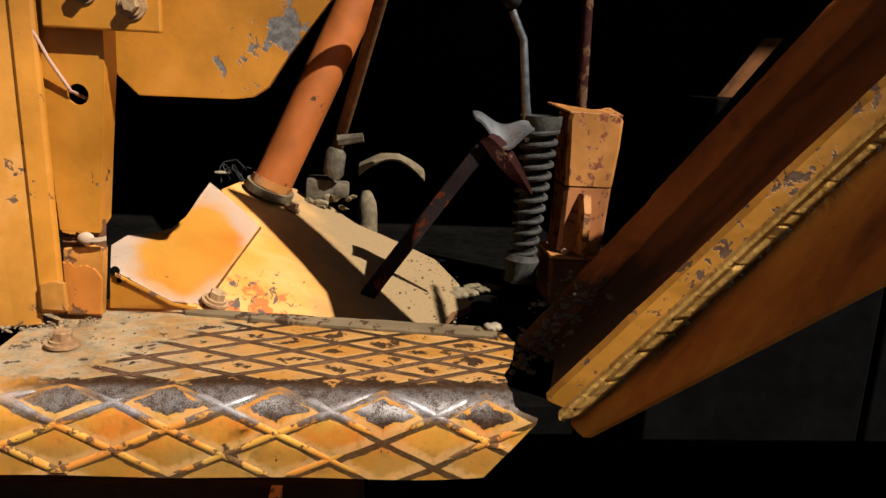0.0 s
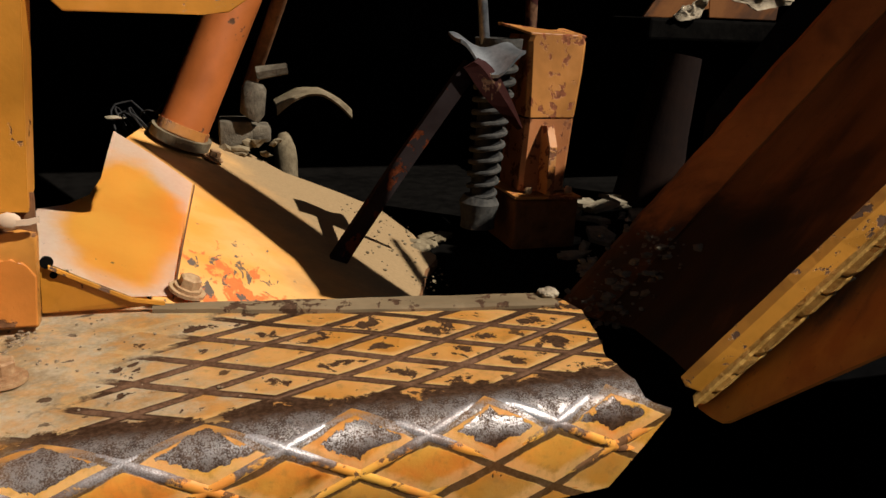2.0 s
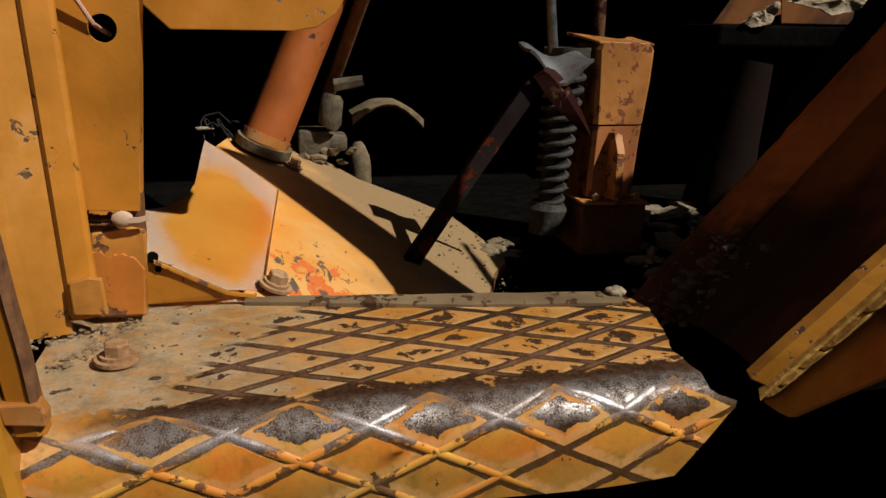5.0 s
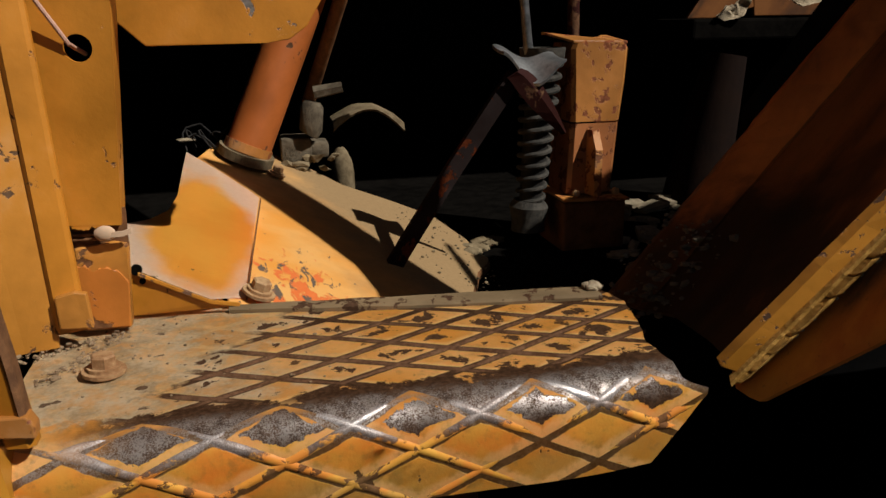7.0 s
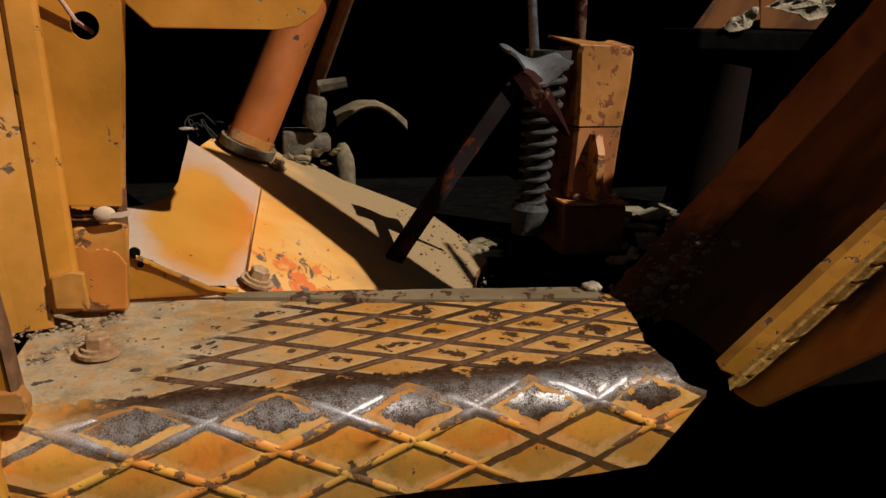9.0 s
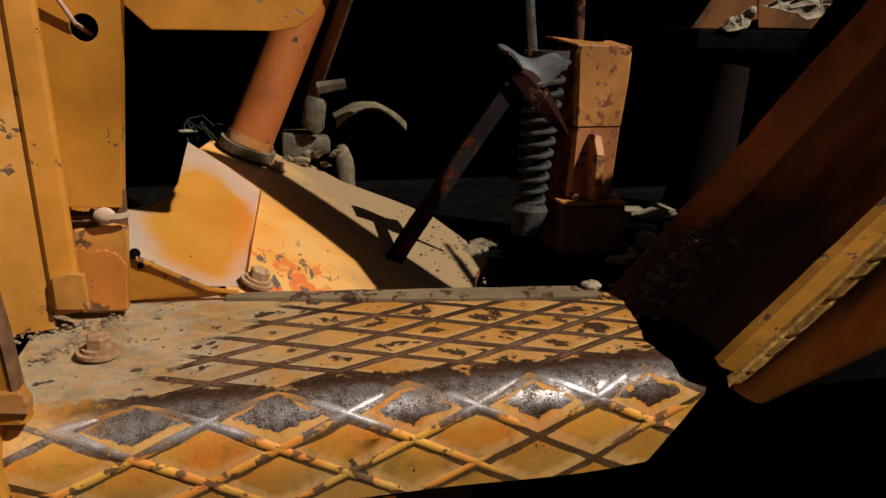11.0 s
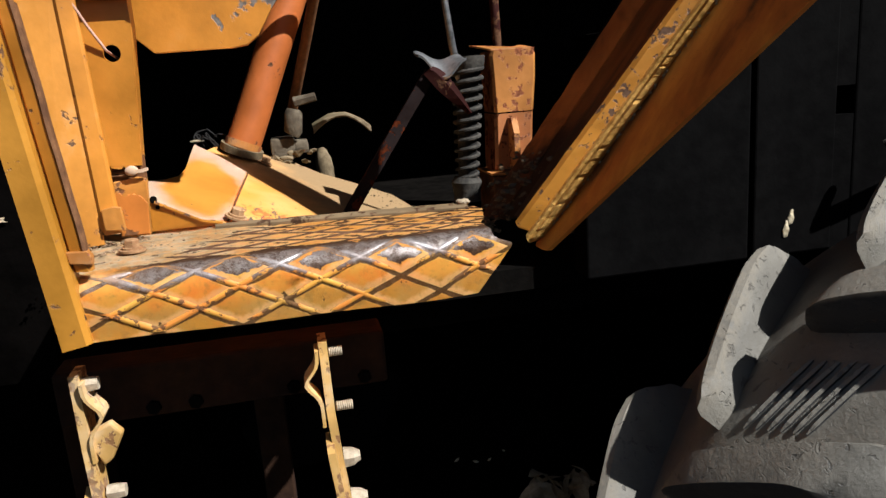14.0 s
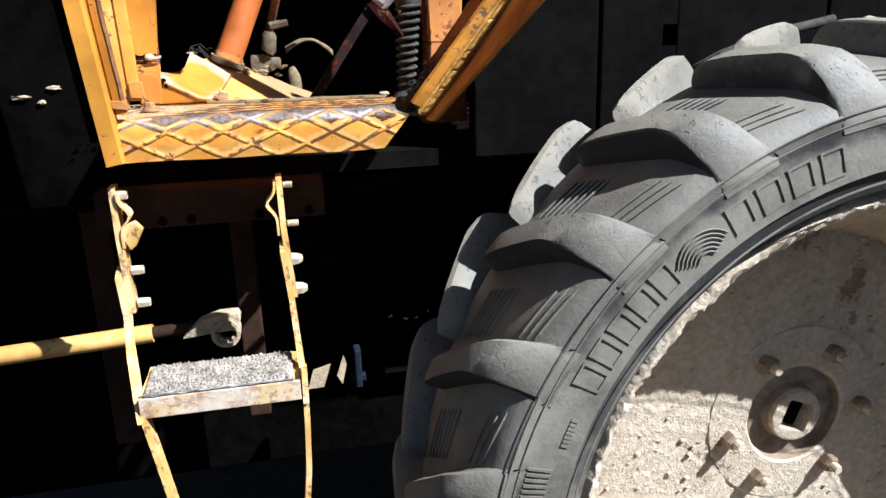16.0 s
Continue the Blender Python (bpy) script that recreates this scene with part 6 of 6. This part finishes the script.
def hub_ring(name, prof, material, label=""):
    """A turned piece round the hub; a radius below zero gives a square opening of that half width."""
    bm = bmesh.new()
    rings = []
    for i in range(48):
        a = 7.5 * i
        ring = []
        for y, r in prof:
            if r < 0:
                t = radians(a + 20)
                r = -r / max(abs(math.cos(t)), abs(math.sin(t)))
            ring.append(bm.verts.new(around(r + 0.0012 * noise.noise(Vector((i * 0.7, r * 90, 0))), a, y + 0.0015 * noise.noise(Vector((i * 0.5, r * 60, 3))), HX, HZ)))
        rings.append(ring)
    for p, q in zip(rings, rings[1:] + rings[:1]):
        for j in range(len(prof) - 1):
            bm.faces.new((p[j], p[j + 1], q[j + 1], q[j]))
    return part(name, bm, material, wheel, label, smooth=True)


hub_ring("hub_plate", [(-0.134, 0.188), (-0.1405, 0.184), (-0.1420, 0.14), (-0.1430, 0.106), (-0.138, 0.101)], M_DISC, "muddy centre plate of the wheel")
hub_ring("hub_groove", [(-0.139, 0.1015), (-0.122, 0.098), (-0.121, 0.060), (-0.138, 0.0545)], M_RIM, "rusty groove round the hub")
hub_ring("hub_boss", [(-0.137, 0.0550), (-0.148, 0.0525), (-0.150, 0.048), (-0.150, -0.030), (-0.118, -0.029), (-0.117, -0.002)], M_DISC, "round boss with a square socket")
for a in (2, 62, 122, 192, 240, 306):
    for nm, r0, l0, mtl in (("nut", 0.018, 0.028, M_RIM), ("stud", 0.010, 0.044, M_MUD)):
        p = around(0.142, a, -0.138, HX, HZ)
        bm = bmesh.new()
        tube(bm, [p, p + Vector((0, -l0 * 0.8, 0)), p + Vector((0, -l0, 0))], [r0, r0, r0 * 0.8], 6 if nm == "nut" else 10)
        held = part("wheel_" + nm if nm == "nut" else nm, bm, mtl, wheel if nm == "nut" else held)
bm = bmesh.new()
for j in range(420):
    a, r = 360 * random.random(), 0.16 + 0.29 * math.sqrt(random.random())
    s = 0.0015 + 0.0042 * random.random() ** 3
    lump(bm, around(r, a, -0.141), (s * 1.4, s, s), j * 0.9, 0.5, 1)
part("mud_crumb", bm, M_MUD, wheel)["kind"] = "stuff"
bm = bmesh.new()
tube(bm, [(CX, -0.12, CZ), (CX, 0.75, CZ)], 0.09, 24)
tagged(part("axle", bm, M_DARK), "dark axle behind the wheel", "axle", kind="")

bm = bmesh.new()
tube(bm, [(0.87, 0.14, 1.400), (0.90, 0.10, 1.428), (0.96, 0.10, 1.447), (1.02, 0.10, 1.466), (1.15, 0.10, 1.49)], 0.010, 10)
tagged(part("hose", bm, M_SPRING, smooth=True), "dusty hydraulic hose above the wheel", "hose")

for k, (x, z, wide) in enumerate(((-0.409, 1.399, 0.016), (-0.355, 1.414, 0.012), (-0.378, 1.389, 0.006))):
    bm = bmesh.new()
    lump(bm, (x, 0.187, z), (wide, 0.004, 0.004), k * 2.0, 0.9)
    tagged(part("dry_scrap", bm, M_DUSTY), "pale dry scrap stuck behind the pillar", "scrap", "scraps behind the pillar")
for x, z, tall in ((0.747, 1.297, 0.011), (0.739, 1.279, 0.013)):
    bm = bmesh.new()
    lump(bm, (x, 0.184, z), (0.005, 0.0025, tall), x * 9, 0.6)
    tagged(part("dry_scrap", bm, M_LEAF), "pale dry scrap stuck to the dark body panel", "scrap", "scraps on the body panel")
